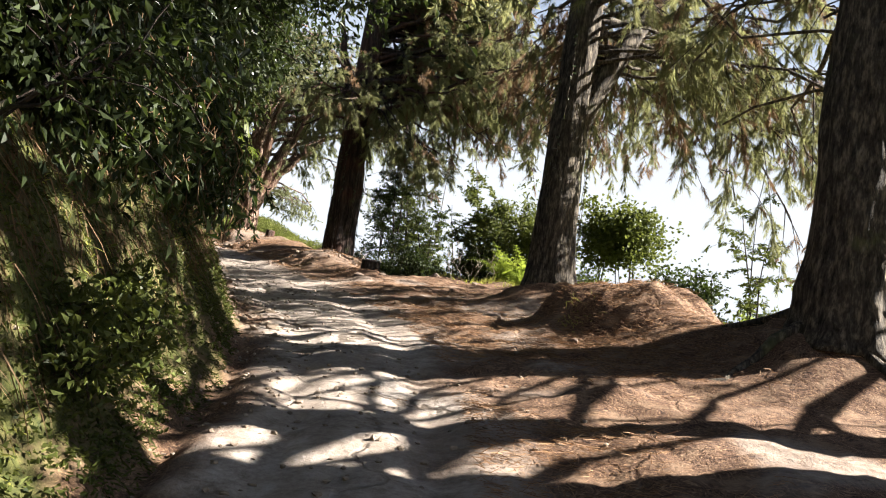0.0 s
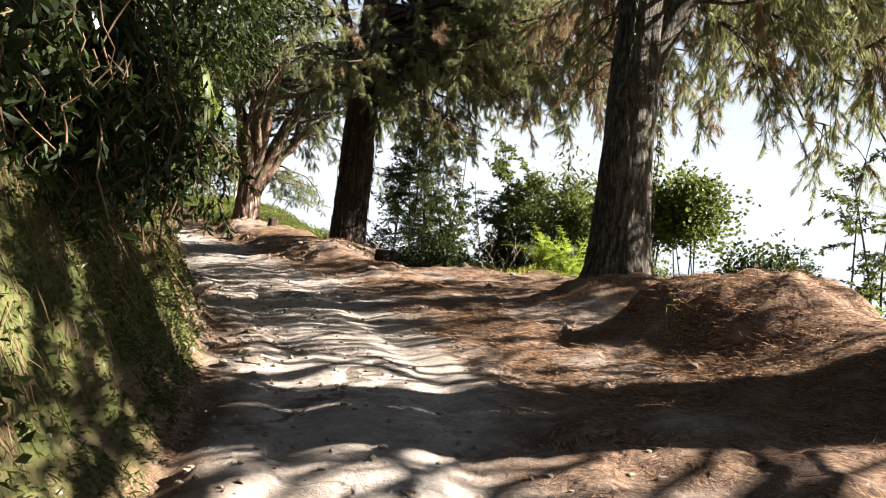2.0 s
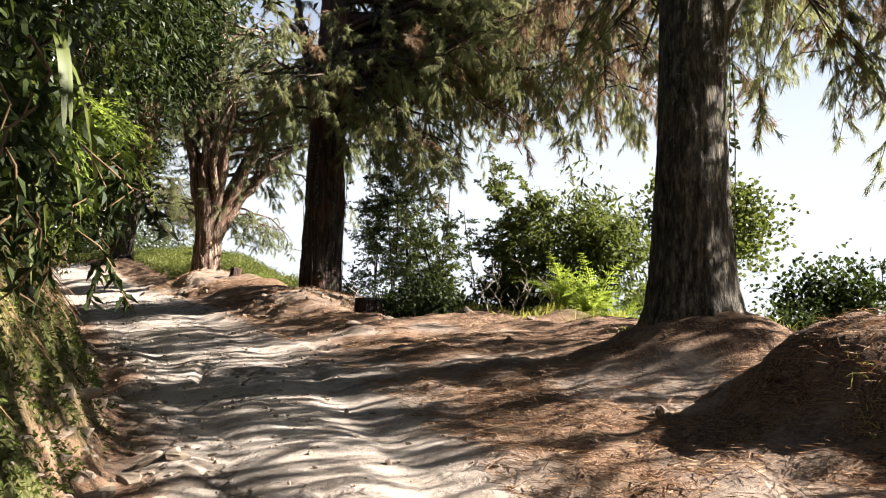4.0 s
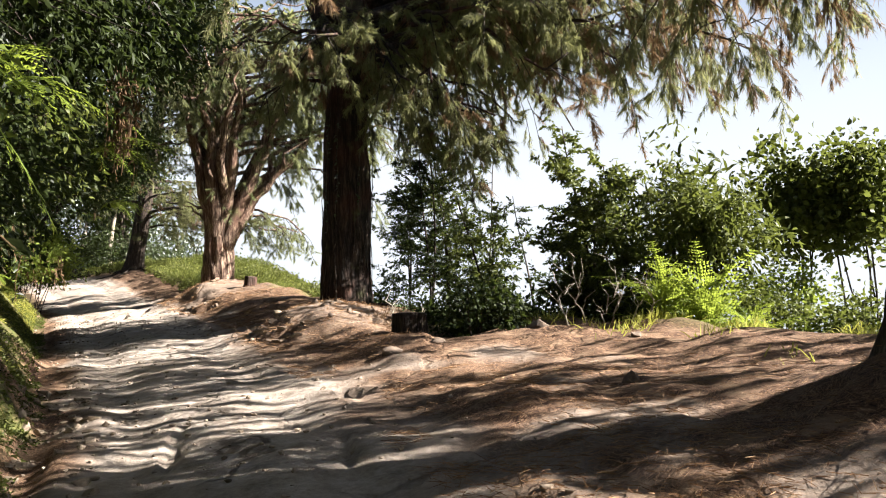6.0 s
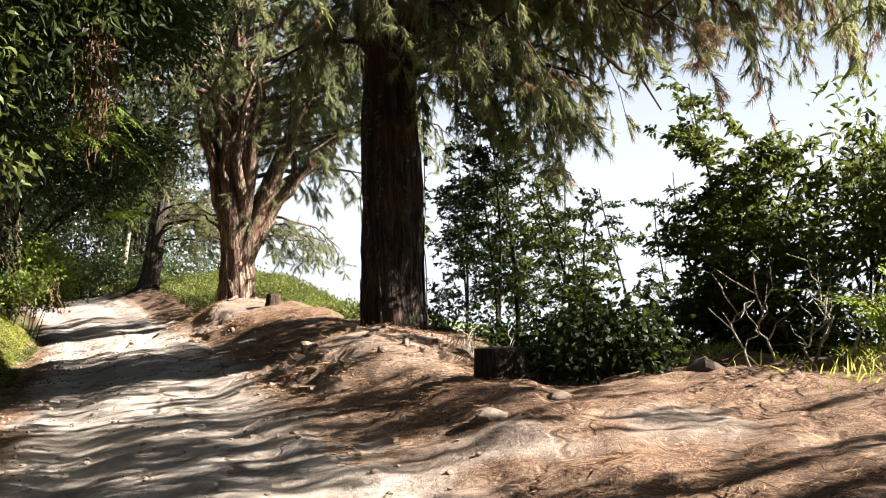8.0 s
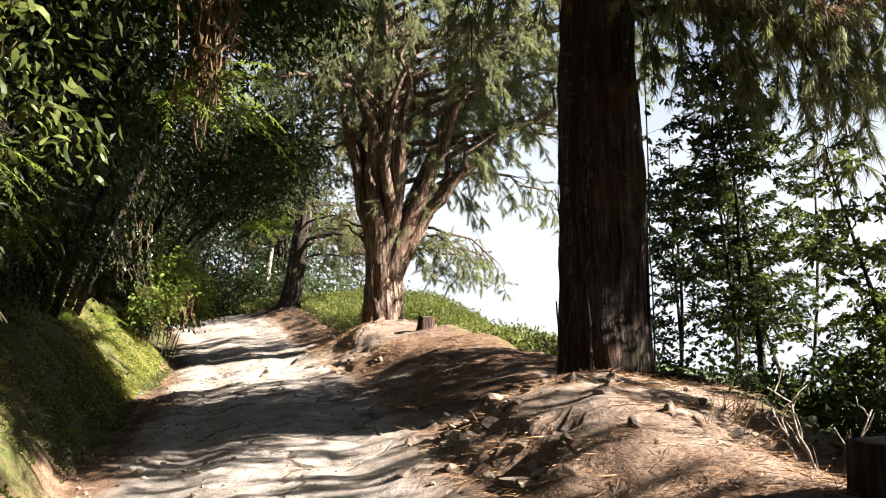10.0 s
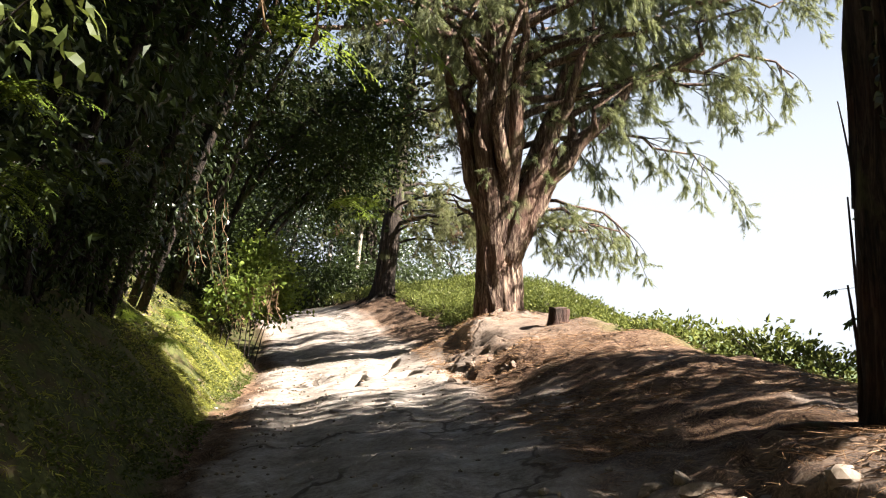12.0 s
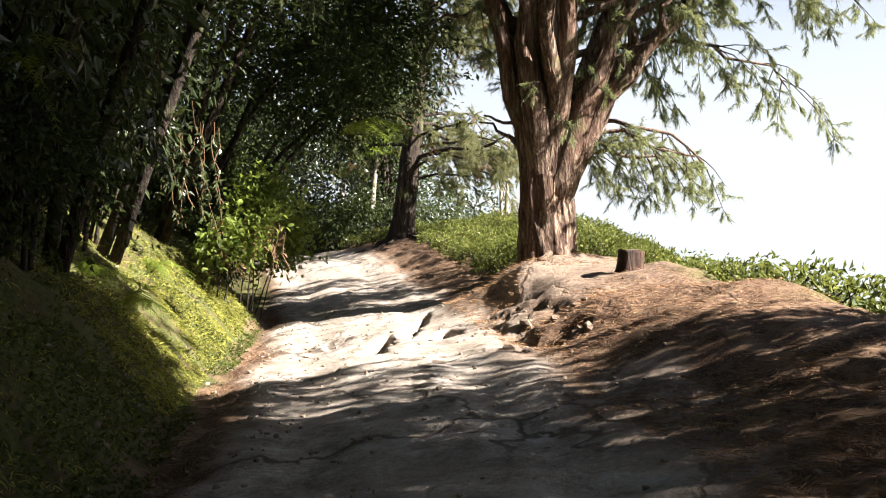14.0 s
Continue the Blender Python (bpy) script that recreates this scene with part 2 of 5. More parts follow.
def ground_material():
    """Pale beaten earth, red-brown needle litter, and mossy earth, blended by the zones of the sheet."""
    k = Nodes("earth")
    zone = k.n("Attribute", attribute_name="zone")
    sep = k.n("SeparateColor", {"Color": zone.outputs["Color"]})
    w_road, w_moss, w_far = sep.outputs[0], sep.outputs[1], sep.outputs[2]
    big, mid, fine, grit = k.noise(0.7, 4), k.noise(4.5, 5, 0.6), k.noise(24, 5, 0.65), k.noise(130, 3, 0.7)
    dirt = k.ramp(k.math("ADD", k.math("MULTIPLY", mid, 0.6), k.math("MULTIPLY", fine, 0.4)), [(0.34, (0.12, 0.092, 0.07)), (0.5, (0.27, 0.23, 0.19)), (0.68, (0.43, 0.385, 0.335))])
    dirt = k.mix(k.ramp(big, [(0.35, (0.55, 0.55, 0.55)), (0.6, (0, 0, 0))]), dirt, (0.24, 0.19, 0.145))
    warp = k.n("VectorMath", {0: k.where((1, 1, 0)), 1: k.noise(2.0, 3, out="Color")}, operation="ADD").outputs[0]
    crack = k.n("TexVoronoi", {"Vector": warp, "Scale": 0.42}, feature="DISTANCE_TO_EDGE").outputs["Distance"]
    line = k.ramp(k.math("ADD", crack, k.math("MULTIPLY", k.noise(3.0, 3), -0.016)), [(0.0, (1, 1, 1)), (0.014, (0, 0, 0))])
    dirt = k.mix(k.math("MULTIPLY", line, k.ramp(big, [(0.44, (0, 0, 0)), (0.54, (0.85, 0.85, 0.85))])), dirt, (0.075, 0.058, 0.042))
    curl = k.n("VectorMath", {0: k.noise(1.7, 2, out="Color"), 1: (1.1, 1.1, 0.3)}, operation="MULTIPLY").outputs[0]
    bent = k.n("VectorMath", {0: k.where(), 1: curl}, operation="ADD").outputs[0]
    straw = k.noise(58, 3, 0.7, k.n("Mapping", {"Vector": bent, "Rotation": (0, 0, 0.55), "Scale": (1.0, 0.2, 1)}).outputs[0])
    straw2 = k.noise(50, 3, 0.7, k.n("Mapping", {"Vector": bent, "Rotation": (0, 0, -0.75), "Scale": (0.22, 1.0, 1)}).outputs[0])
    st = k.math("MAXIMUM", straw, straw2)
    litter = k.ramp(st, [(0.42, (0.028, 0.016, 0.011)), (0.58, (0.125, 0.073, 0.043)), (0.72, (0.31, 0.205, 0.12))])
    litter = k.mix(k.ramp(mid, [(0.5, (0, 0, 0)), (0.66, (0.75, 0.75, 0.75))]), litter, (0.2, 0.135, 0.085))
    moss = k.ramp(fine, [(0.35, (0.022, 0.027, 0.008)), (0.6, (0.075, 0.078, 0.022)), (0.75, (0.13, 0.105, 0.045))])
    moss = k.mix(k.ramp(mid, [(0.48, (0, 0, 0)), (0.62, (0.8, 0.8, 0.8))]), moss, (0.075, 0.052, 0.027))
    col = k.mix(w_road, litter, dirt)
    col = k.mix(w_moss, col, moss)
    col = k.mix(w_far, col, k.ramp(big, [(0.4, (0.05, 0.075, 0.03)), (0.6, (0.09, 0.11, 0.045))]))
    h = k.math("ADD", k.math("MULTIPLY", mid, 1.2), k.math("ADD", k.math("MULTIPLY", fine, 0.6), k.math("MULTIPLY", grit, 0.22)))
    h = k.math("SUBTRACT", h, k.math("MULTIPLY", line, 0.5))
    bs = k.n("BsdfPrincipled", {"Base Color": col, "Roughness": 0.95, "Specular IOR Level": 0.15, "Normal": k.bump(h, 0.7, 0.032)})
    return k.done(bs.outputs[0])


EARTH = ground_material()
BARK_GREY = bark_material("grey_bark", (0.009, 0.008, 0.006), (0.055, 0.046, 0.035), (0.2, 0.168, 0.12), long=0.6)
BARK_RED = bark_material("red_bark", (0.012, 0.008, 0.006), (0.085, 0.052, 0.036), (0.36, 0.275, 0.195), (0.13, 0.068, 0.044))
# darker copy of the red bark, with shade put into its colour
BARK_SHADE = bark_material("shaded_red_bark", (0.006, 0.005, 0.004), (0.026, 0.02, 0.016), (0.1, 0.07, 0.052), (0.1, 0.04, 0.025))
BARK_DARK = bark_material("dark_bark", (0.007, 0.005, 0.004), (0.026, 0.019, 0.014), (0.075, 0.056, 0.04))
BARK_PALE = bark_material("pale_bark", (0.12, 0.10, 0.075), (0.26, 0.22, 0.17), (0.4, 0.35, 0.28))
NEEDLE = leaf_material("needles", (0.008, 0.011, 0.005), (0.165, 0.17, 0.078), (0.34, 0.34, 0.13), 0.5, 0.9, 0.48)
NEEDLE_BLUE = leaf_material("blue_green_needles", (0.009, 0.017, 0.01), (0.19, 0.205, 0.105), (0.33, 0.345, 0.13), 0.5, 0.7, 0.46)
NEEDLE_DEAD = leaf_material("dead_needles", (0.06, 0.034, 0.018), (0.22, 0.15, 0.085), (0.25, 0.15, 0.07), 0.6, 1.5, 0.35)
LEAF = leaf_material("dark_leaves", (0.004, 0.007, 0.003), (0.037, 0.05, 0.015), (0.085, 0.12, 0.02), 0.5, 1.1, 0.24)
LEAF_GLOSS = leaf_material("glossy_leaves", (0.005, 0.009, 0.004), (0.055, 0.072, 0.028), (0.12, 0.16, 0.03), 0.32, 2.0, 0.26, 0.6)
LEAF_BRIGHT = leaf_material("bright_leaves", (0.035, 0.065, 0.012), (0.17, 0.21, 0.045), (0.28, 0.34, 0.045), 0.4, 1.4)
LEAF_TEA = leaf_material("tea_leaves", (0.016, 0.032, 0.008), (0.17, 0.18, 0.045), (0.2, 0.23, 0.05), 0.4, 2.4, 0.3)
LEAF_HERB = leaf_material("creeping_herbs", (0.009, 0.017, 0.005), (0.1, 0.115, 0.028), (0.17, 0.2, 0.035), 0.45, 1.3, 0.3)
FERN = leaf_material("fern_fronds", (0.035, 0.06, 0.01), (0.17, 0.22, 0.035), (0.34, 0.41, 0.05), 0.45, 1.5, 0.5)
GRASS = leaf_material("grass_blades", (0.03, 0.04, 0.009), (0.36, 0.35, 0.08), (0.46, 0.46, 0.08), 0.55, 1.2, 0.4)
MOSS = leaf_material("moss_tufts", (0.014, 0.02, 0.005), (0.085, 0.09, 0.025), (0.12, 0.13, 0.03), 0.7, 1.5, 0.25)
STRAW = leaf_material("dry_straw", (0.05, 0.03, 0.015), (0.2, 0.13, 0.07), (0.25, 0.15, 0.07), 0.7, 1.0, 0.25)
RUST = leaf_material("fallen_needles", (0.08, 0.042, 0.022), (0.33, 0.2, 0.105), (0.22, 0.11, 0.05), 0.7, 0.7, 0.15)
ROCK = plain_material("rock", (0.1, 0.075, 0.05), (0.29, 0.23, 0.17), 7, 0.9, 0.6, 0.02)
ROCK_DARK = plain_material("dark_rock", (0.06, 0.045, 0.035), (0.17, 0.125, 0.09), 7, 0.9, 0.6, 0.02)
CUT_WOOD = plain_material("cut_wood", (0.035, 0.024, 0.018), (0.1, 0.068, 0.048), 14, 0.85, 0.4, 0.01)

# ---- lie of the land ----
Y_ROAD = [-60, 0, 4, 7, 9.3, 12, 16, 19, 21.6, 24, 29, 33, 36, 40, 46, 60]
LEFT_EDGE = [-1.2, -1.2, -1.2, -1.5, -2.0, -2.75, -4.5, -6.0, -7.4, -8.6, -11.2, -13.3, -15.2, -17.8, -22.3, -37]
RIGHT_EDGE = [0.6, 0.6, 0.55, 0.4, 0.15, -0.55, -2.0, -3.3, -4.5, -5.4, -8.0, -10.1, -11.8, -14.2, -18.5, -33]
Y_CREST = [-60, 0, 8, 12, 15, 17.6, 19, 20.5, 21.5, 23.3, 25.5, 27.5, 28.8, 30.5, 33, 36, 42, 60]
CREST = [5.5, 5.2, 4.6, 4.0, 2.8, 1.8, 1.1, -0.5, -1.6, -2.5, -3.6, -4.6, -5.2, -6.1, -7.2, -7.9, -10.0, -26]
# x, y, height, spread across, spread along, turn
MOUNDS = [
    (3.3, 9.6, 0.30, 1.0, 1.3, 10), (3.9, 8.0, 0.45, 0.8, 0.8, 0), (1.9, 13.6, 0.46, 0.85, 0.8, 0),
    (-3.3, 21.5, 0.24, 1.0, 1.25, 10), (-1.25, 20.9, -0.32, 0.7, 1.3, 10), (-8.3, 32.8, 0.50, 1.15, 1.3, 20), (-6.6, 31.0, 0.25, 1.2, 0.9, 30),
    (-5.7, 28.3, 0.22, 0.8, 1.5, 25), (-15.6, 43.9, 0.16, 1.0, 1.1, 0), (-2.0, 19.0, 0.10, 0.5, 0.6, 0), (-4.6, 26.0, 0.15, 0.8, 1.0, 20),
]


def slope_plane(x, y):
    return 0.105 * np.clip(y, -40, 70) + 0.07 * np.clip(x, -30, 12)


def land(x, y, rough=True):
    """Height of the ground at x, y."""
    x, y = np.asarray(x, float), np.asarray(y, float)
    le, re, cr = np.interp(y, Y_ROAD, LEFT_EDGE), np.interp(y, Y_ROAD, RIGHT_EDGE), np.interp(y, Y_CREST, CREST)
    h = slope_plane(x, y)
    h = h + smooth(33, 46, y) * 0.85
    # the cut bank on the uphill side
    foot = le - 0.2 + 0.18 * value_noise(y * 0.6, y * 0, 11)
    d = np.clip(foot - x, 0, None)
    fade = 1 - 0.85 * smooth(32, 37, y)
    gentle = np.interp(d, [0, 0.3, 0.55, 1.4, 2.5, 4.3, 12, 40, 400], [0, 0.03, 0.36, 1.33, 2.2, 3.03, 7.0, 15, 40])
    steep = np.interp(d, [0, 0.32, 0.52, 0.9, 1.5, 4.3, 12, 40, 400], [0, 0.2, 0.55, 1.36, 2.12, 3.45, 7.0, 15, 40])
    mixed = smooth(14, 20, y)
    face = steep * (1 - mixed) + gentle * mixed
    h = h + face * fade
    # shoulder and the fall to the valley
    e = np.clip(x - re, 0, None)
    h = h + 0.10 * smooth(0.1, 1.4, e)
    f = np.clip(x - cr, 0, None)
    h = h - np.interp(f, [0, 0.4, 1.0, 4, 12, 60, 400, 3000], [0, 0.12, 0.45, 2.4, 8.5, 34, 110, 160])
    for mx, my, mh, sa, sl, turn in MOUNDS:
        c, s = math.cos(radians(turn)), math.sin(radians(turn))
        u, v = (x - mx) * c + (y - my) * s, -(x - mx) * s + (y - my) * c
        r2 = (u / sa) ** 2 + (v / sl) ** 2
        h = h + mh * np.exp(-r2 ** 1.4 * 0.7)
    # the big heap beside the track, flat-topped and steep on the road side
    c, s = math.cos(radians(20)), math.sin(radians(20))
    u, v = (x - 2.4) * c + (y - 11.0) * s, -(x - 2.4) * s + (y - 11.0) * c
    r2 = (u / 0.98) ** 2 + (v / 1.15) ** 2 + 0.35 * fbm(x * 1.7, y * 1.7, 95, 3)
    h = h + 0.55 * np.exp(-np.clip(r2, 0, None) ** 2.3 * 0.7) * (1 + (0.14 * fbm(x * 2.6, y * 2.6, 97, 4) if rough else 0))
    if rough:
        on_road = smooth(-0.2, 0.35, x - le) * smooth(-0.2, 0.35, re - x)
        near = np.exp(-np.clip(np.hypot(x + 5, y - 15) - 40, 0, None) / 20)
        mid = (le + re) / 2
        rel = (x - mid) / np.maximum(re - le, 0.5)
        rut = -0.05 * np.exp(-((np.abs(rel) - 0.27) / 0.1) ** 2)
        bumps = 0.026 * fbm(x * 1.1, y * 1.3, 3, 4) + 0.01 * fbm(x * 4, y * 5, 8, 3) + 0.014 * smooth(-0.05, 0.05, fbm(x * 1.0, y * 1.7, 77, 4)) + 0.008 * smooth(-0.05, 0.05, fbm(x * 2.1, y * 2.9, 78, 4))
        h = h + near * (on_road * (rut + bumps) + (1 - on_road) * (0.05 * fbm(x * 1.3, y * 1.3, 21, 4) + 0.026 * fbm(x * 4.5, y * 4.5, 5, 3)))
        h = h + near * smooth(0.5, 1.4, d) * 0.16 * fbm(x * 1.4 + 7, y * 1.4, 31, 4) * fade + near * smooth(0.05, 0.3, d) * (1 - smooth(0.6, 1.2, d)) * 0.05 * fbm(x * 3.1, y * 3.1, 33, 3)
        # crumbling ledges between the track and the berms of the trees
        ragged = e - 0.35 + 0.5 * fbm(x * 1.6, y * 1.6, 91, 4)
        ledge = smooth(19.6, 20.4, y) * (1 - smooth(23.2, 24, y)) + smooth(28, 28.6, y) * (1 - smooth(31.5, 32.3, y))
        h = h + near * ledge * smooth(0.02, 0.15, e) * (0.1 * smooth(0, 0.1, ragged) + 0.06 * smooth(0.3, 0.38, ragged)) * (1 - 0.6 * smooth(0.9, 1.8, e))
        # broken edge of the beaten track and a few holes
        h = h - near * (0.09 - 0.07 * smooth(13, 19, y)) * smooth(0.02, 0.25, le - x) * (1 - smooth(0.25, 0.6, le - x))
        for px, py, ra, rb, deep in ((-9.72, 29.3, 0.15, 0.75, 0.34), (-9.0, 29.8, 0.19, 0.42, 0.3), (-9.85, 30.9, 0.09, 1.3, 0.14), (-10.6, 29.9, 0.22, 0.3, 0.08), (-2.3, 16.5, 0.3, 0.3, 0.08), (-4.9, 22.9, 0.5, 0.5, 0.1), (-3.3, 15.2, 0.07, 0.7, 0.05), (-1.9, 14.6, 0.06, 0.6, 0.04)):
            q = np.hypot((x - px + 0.25 * (y - py)) / ra, (y - py) / rb) + 0.35 * value_noise(x * 5, y * 5, 2)
            h = h - deep * (1 - smooth(0.65, 1.0, q))
    return h


def build_land():
    """One sheet from the road's ruts to the horizon, cut into road, bank and ground along its grid."""
    near_u = np.concatenate([np.arange(-3.6, -2.0, 0.085), np.arange(-2.0, 2.0, 0.062), np.arange(2.0, 5.4, 0.085)])
    out = np.cumsum(0.075 * 1.2 ** np.arange(1, 60))
    out = out[out < 2600]
    us = np.concatenate([(-3.6 - out)[::-1], near_u, near_u[-1] + out])
    near_v = np.concatenate([np.arange(2.5, 28.2, 0.1), np.arange(28.2, 30.6, 0.045), np.arange(30.6, 38, 0.1)])
    out_v = np.cumsum(0.085 * 1.2 ** np.arange(1, 60))
    out_v = out_v[out_v < 2800]
    vs = np.concatenate([(2.5 - out_v)[::-1], near_v, near_v[-1] + out_v])
    U, V = np.meshgrid(us, vs)
    le, re = np.interp(V, Y_ROAD, LEFT_EDGE), np.interp(V, Y_ROAD, RIGHT_EDGE)
    X = U + (le + re) / 2
    Z = land(X, V)
    edge = 0.22 * fbm(X * 1.5, V * 1.5, 41, 4)
    w_road = smooth(-0.15, 0.3, X - le + edge) * smooth(-0.45, 0.5, re - X + edge * 1.6)
    w_road = np.maximum(w_road, 0.5 * smooth(0.25, 0.6, fbm(X * 0.8, V * 0.8, 51, 3)) * (X > re) * (X < re + 2.5) * (V < 27))
    w_road = np.maximum(w_road, 0.45 * np.exp(-(((X + 8.0) / 1.6) ** 2 + ((V - 31.5) / 1.9) ** 2)))
    w_road = np.maximum(w_road, 0.5 * np.exp(-(((X + 3.0) / 1.0) ** 2 + ((V - 21.6) / 1.3) ** 2)))
    w_moss = smooth(0.0, 0.4, (le - 0.3) - X + edge)
    cr = np.interp(V, Y_CREST, CREST)
    w_moss = np.maximum(w_moss, smooth(-0.3, 0.6, X - cr + edge))
    line = -9.4 - 0.56 * (V - 34.2)
    w_moss = np.maximum(w_moss, smooth(33.5, 34.5, V) * smooth(0.0, 0.5, X - line + edge))
    w_moss = np.maximum(w_moss, smooth(34, 37, V) * (1 - smooth(-0.2, 0.5, X - le + 0.3)) + smooth(46, 48, V) * smooth(0.6, 1.4, X - re + edge))
    w_far = smooth(45, 80, np.hypot(X + 5, V - 15))
    n_v, n_u = U.shape
    idx = np.arange(n_v * n_u).reshape(n_v, n_u)
    quads = np.stack([idx[:-1, :-1], idx[:-1, 1:], idx[1:, 1:], idx[1:, :-1]], -1)
    xc, yc = (X[:-1, :-1] + X[1:, 1:]) / 2, (V[:-1, :-1] + V[1:, 1:]) / 2
    lc, rc = np.interp(yc, Y_ROAD, LEFT_EDGE), np.interp(yc, Y_ROAD, RIGHT_EDGE)
    kind = np.where((xc > lc) & (xc < rc) & (np.abs(yc - 20) < 45), 1, np.where((xc < lc - 0.45) & (xc > lc - 14) & (yc > -30) & (yc < 36), 2, 0))
    verts = np.stack([X, V, Z], -1).reshape(-1, 3)
    zone = np.stack([w_road, w_moss, w_far, np.ones_like(w_far)], -1).reshape(-1, 4)
    for code, name, label in ((1, "road", "pale beaten earth track with ruts, cracks and broken edges"), (2, "earth_bank", "steep cut earth bank with moss and bare soil"), (0, "ground", "red-brown needle-strewn ground falling to a valley")):
        f = quads[kind == code]
        used, inverse = np.unique(f, return_inverse=True)
        me = raw_mesh(name, verts[used], inverse.reshape(f.shape), EARTH)
        layer = me.attributes.new("zone", "FLOAT_COLOR", "POINT")
        layer.data.foreach_set("color", zone[used].astype(np.float32).ravel())
        tagged(new(name, me), label, name.replace("_", " "), kind="structure")


build_land()


def build_backdrop():
    """Glowing shell painting pale haze over the valley's far rim, thinning upward into sky."""
    k = Nodes("haze_glow")
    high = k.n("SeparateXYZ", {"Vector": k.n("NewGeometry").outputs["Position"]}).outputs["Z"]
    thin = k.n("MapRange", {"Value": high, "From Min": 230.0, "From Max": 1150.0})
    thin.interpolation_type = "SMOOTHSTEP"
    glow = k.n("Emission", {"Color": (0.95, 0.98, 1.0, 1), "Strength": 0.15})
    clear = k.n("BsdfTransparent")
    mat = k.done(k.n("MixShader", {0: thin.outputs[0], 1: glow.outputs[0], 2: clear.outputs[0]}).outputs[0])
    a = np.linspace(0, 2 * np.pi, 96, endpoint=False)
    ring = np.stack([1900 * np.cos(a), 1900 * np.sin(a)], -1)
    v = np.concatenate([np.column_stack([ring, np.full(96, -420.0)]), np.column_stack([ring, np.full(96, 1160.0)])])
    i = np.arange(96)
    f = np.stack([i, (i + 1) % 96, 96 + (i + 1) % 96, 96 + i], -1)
    tagged(new("backdrop", raw_mesh("backdrop", v, f, mat)), "glowing shell standing in for pale haze over the far rim of the valley", "backdrop", kind="structure")


build_backdrop()


def ground_z(x, y):
    return float(land(np.array([x]), np.array([y]))[0])


# ---- trees ----


def bend_path(start, az, length, rise, droop, n=9, wob=0.06, rng=None):
    """A limb's line: it leaves at an angle, then bows down (droop > 0) or up."""
    s = np.linspace(0, 1, n)
    out = np.array([math.sin(radians(az)), math.cos(radians(az)), 0])
    p = np.asarray(start, float) + s[:, None] * length * math.cos(radians(rise)) * out
    p[:, 2] += s * length * math.sin(radians(rise)) - droop * length * s ** 2
    if rng is not None:
        p[1:] += rng.normal(size=(n - 1, 3)) * wob * length * 0.12 * s[1:, None]
    return p


def along(path, t):
    """Points at fractions t of a path."""
    k = np.linspace(0, 1, len(path))
    return np.stack([np.interp(t, k, path[:, i]) for i in range(3)], -1)


def needle_sprays(twigs, green, dead, path, rng, reach, dense, hang, first=0.25, dead_share=0.1, size=0.2, thick=0.009, coarse=0):
    """Side branches along a limb, twigs that hang from them, and brushes of needles all along the twigs."""
    length = np.linalg.norm(np.diff(path, axis=0), axis=1).sum()
    count = max(3, int(length * 1.9 * min(dense, 2.4)))
    ts = np.sort(rng.uniform(first, 1.0, count))
    for t in ts:
        p = along(path, t)
        d = unit(along(path, min(t + 0.06, 1.0)) - along(path, max(t - 0.06, 0)))
        side = np.cross(d, [0, 0, 1]) * rng.choice([-1, 1])
        w = unit(d * rng.uniform(0.2, 1.0) + side * rng.uniform(0.2, 1.0) + np.array([0, 0, rng.uniform(-0.5, 0.45)]))
        L = reach * rng.uniform(0.5, 1.35) * (1.2 - 0.5 * t)
        s = np.linspace(0, 1, 7)
        line = p + s[:, None] * L * w + np.cumsum(rng.normal(size=(7, 3)), 0) * 0.02 * L
        line[:, 2] -= hang * 0.55 * L * s ** 2 * rng.uniform(0.5, 1.4)
        if not coarse:
            tube(twigs, line[::2], np.linspace(0.013, 0.004, 4), 4)
        brown = rng.random() < dead_share
        m = max(3, int(L * (7.5, 4.0, 3.2)[coarse] * dense ** 0.5))
        for u in 1.0 - 0.6 * rng.uniform(0, 1.0, m) ** 1.5:
            q0 = along(line, u)
            a = unit(along(line, min(u + 0.1, 1)) - along(line, u - 0.1))
            w2 = unit(a * 0.6 + rng.normal(size=3) * 0.6 + np.array([0, 0, -0.55 * hang + 0.15]))
            l2 = rng.uniform(0.14, 0.36) * (0.75 + 0.35 * hang)
            end = q0 + w2 * l2 - np.array([0, 0, 0.1 * hang * l2])
            if not coarse and rng.random() < 0.55:
                tube(twigs, np.stack([q0, end]), [0.0045, 0.0025], 3)
            k = (50, 17, 12)[coarse]
            f = rng.uniform(0.2, 1.0, k)[:, None]
            A = q0 + (end - q0) * f + rng.normal(size=(k, 3)) * 0.012
            W = w2 * 0.8 + rng.normal(size=(k, 3)) * 0.45 + np.array([0, 0, -0.45 * hang])
            needles(dead if brown or rng.random() < dead_share * 0.3 else green, A, W, size * (0.78, 1.15, 1.7)[coarse], thick * (1.3, 3.6, 10.0)[coarse], rng)


def trunk_line(base, height, lean, rng, n=60):
    s = np.linspace(0, 1, n) ** 1.3
    p = np.asarray(base, float) + s[:, None] * np.array([lean[0] * height, lean[1] * height, height])
    p[:, :2] += 0.12 * np.sin(s[:, None] * np.array([[5.0, 4.0]]) + rng.uniform(0, 6, 2)) * s[:, None]
    return p, s


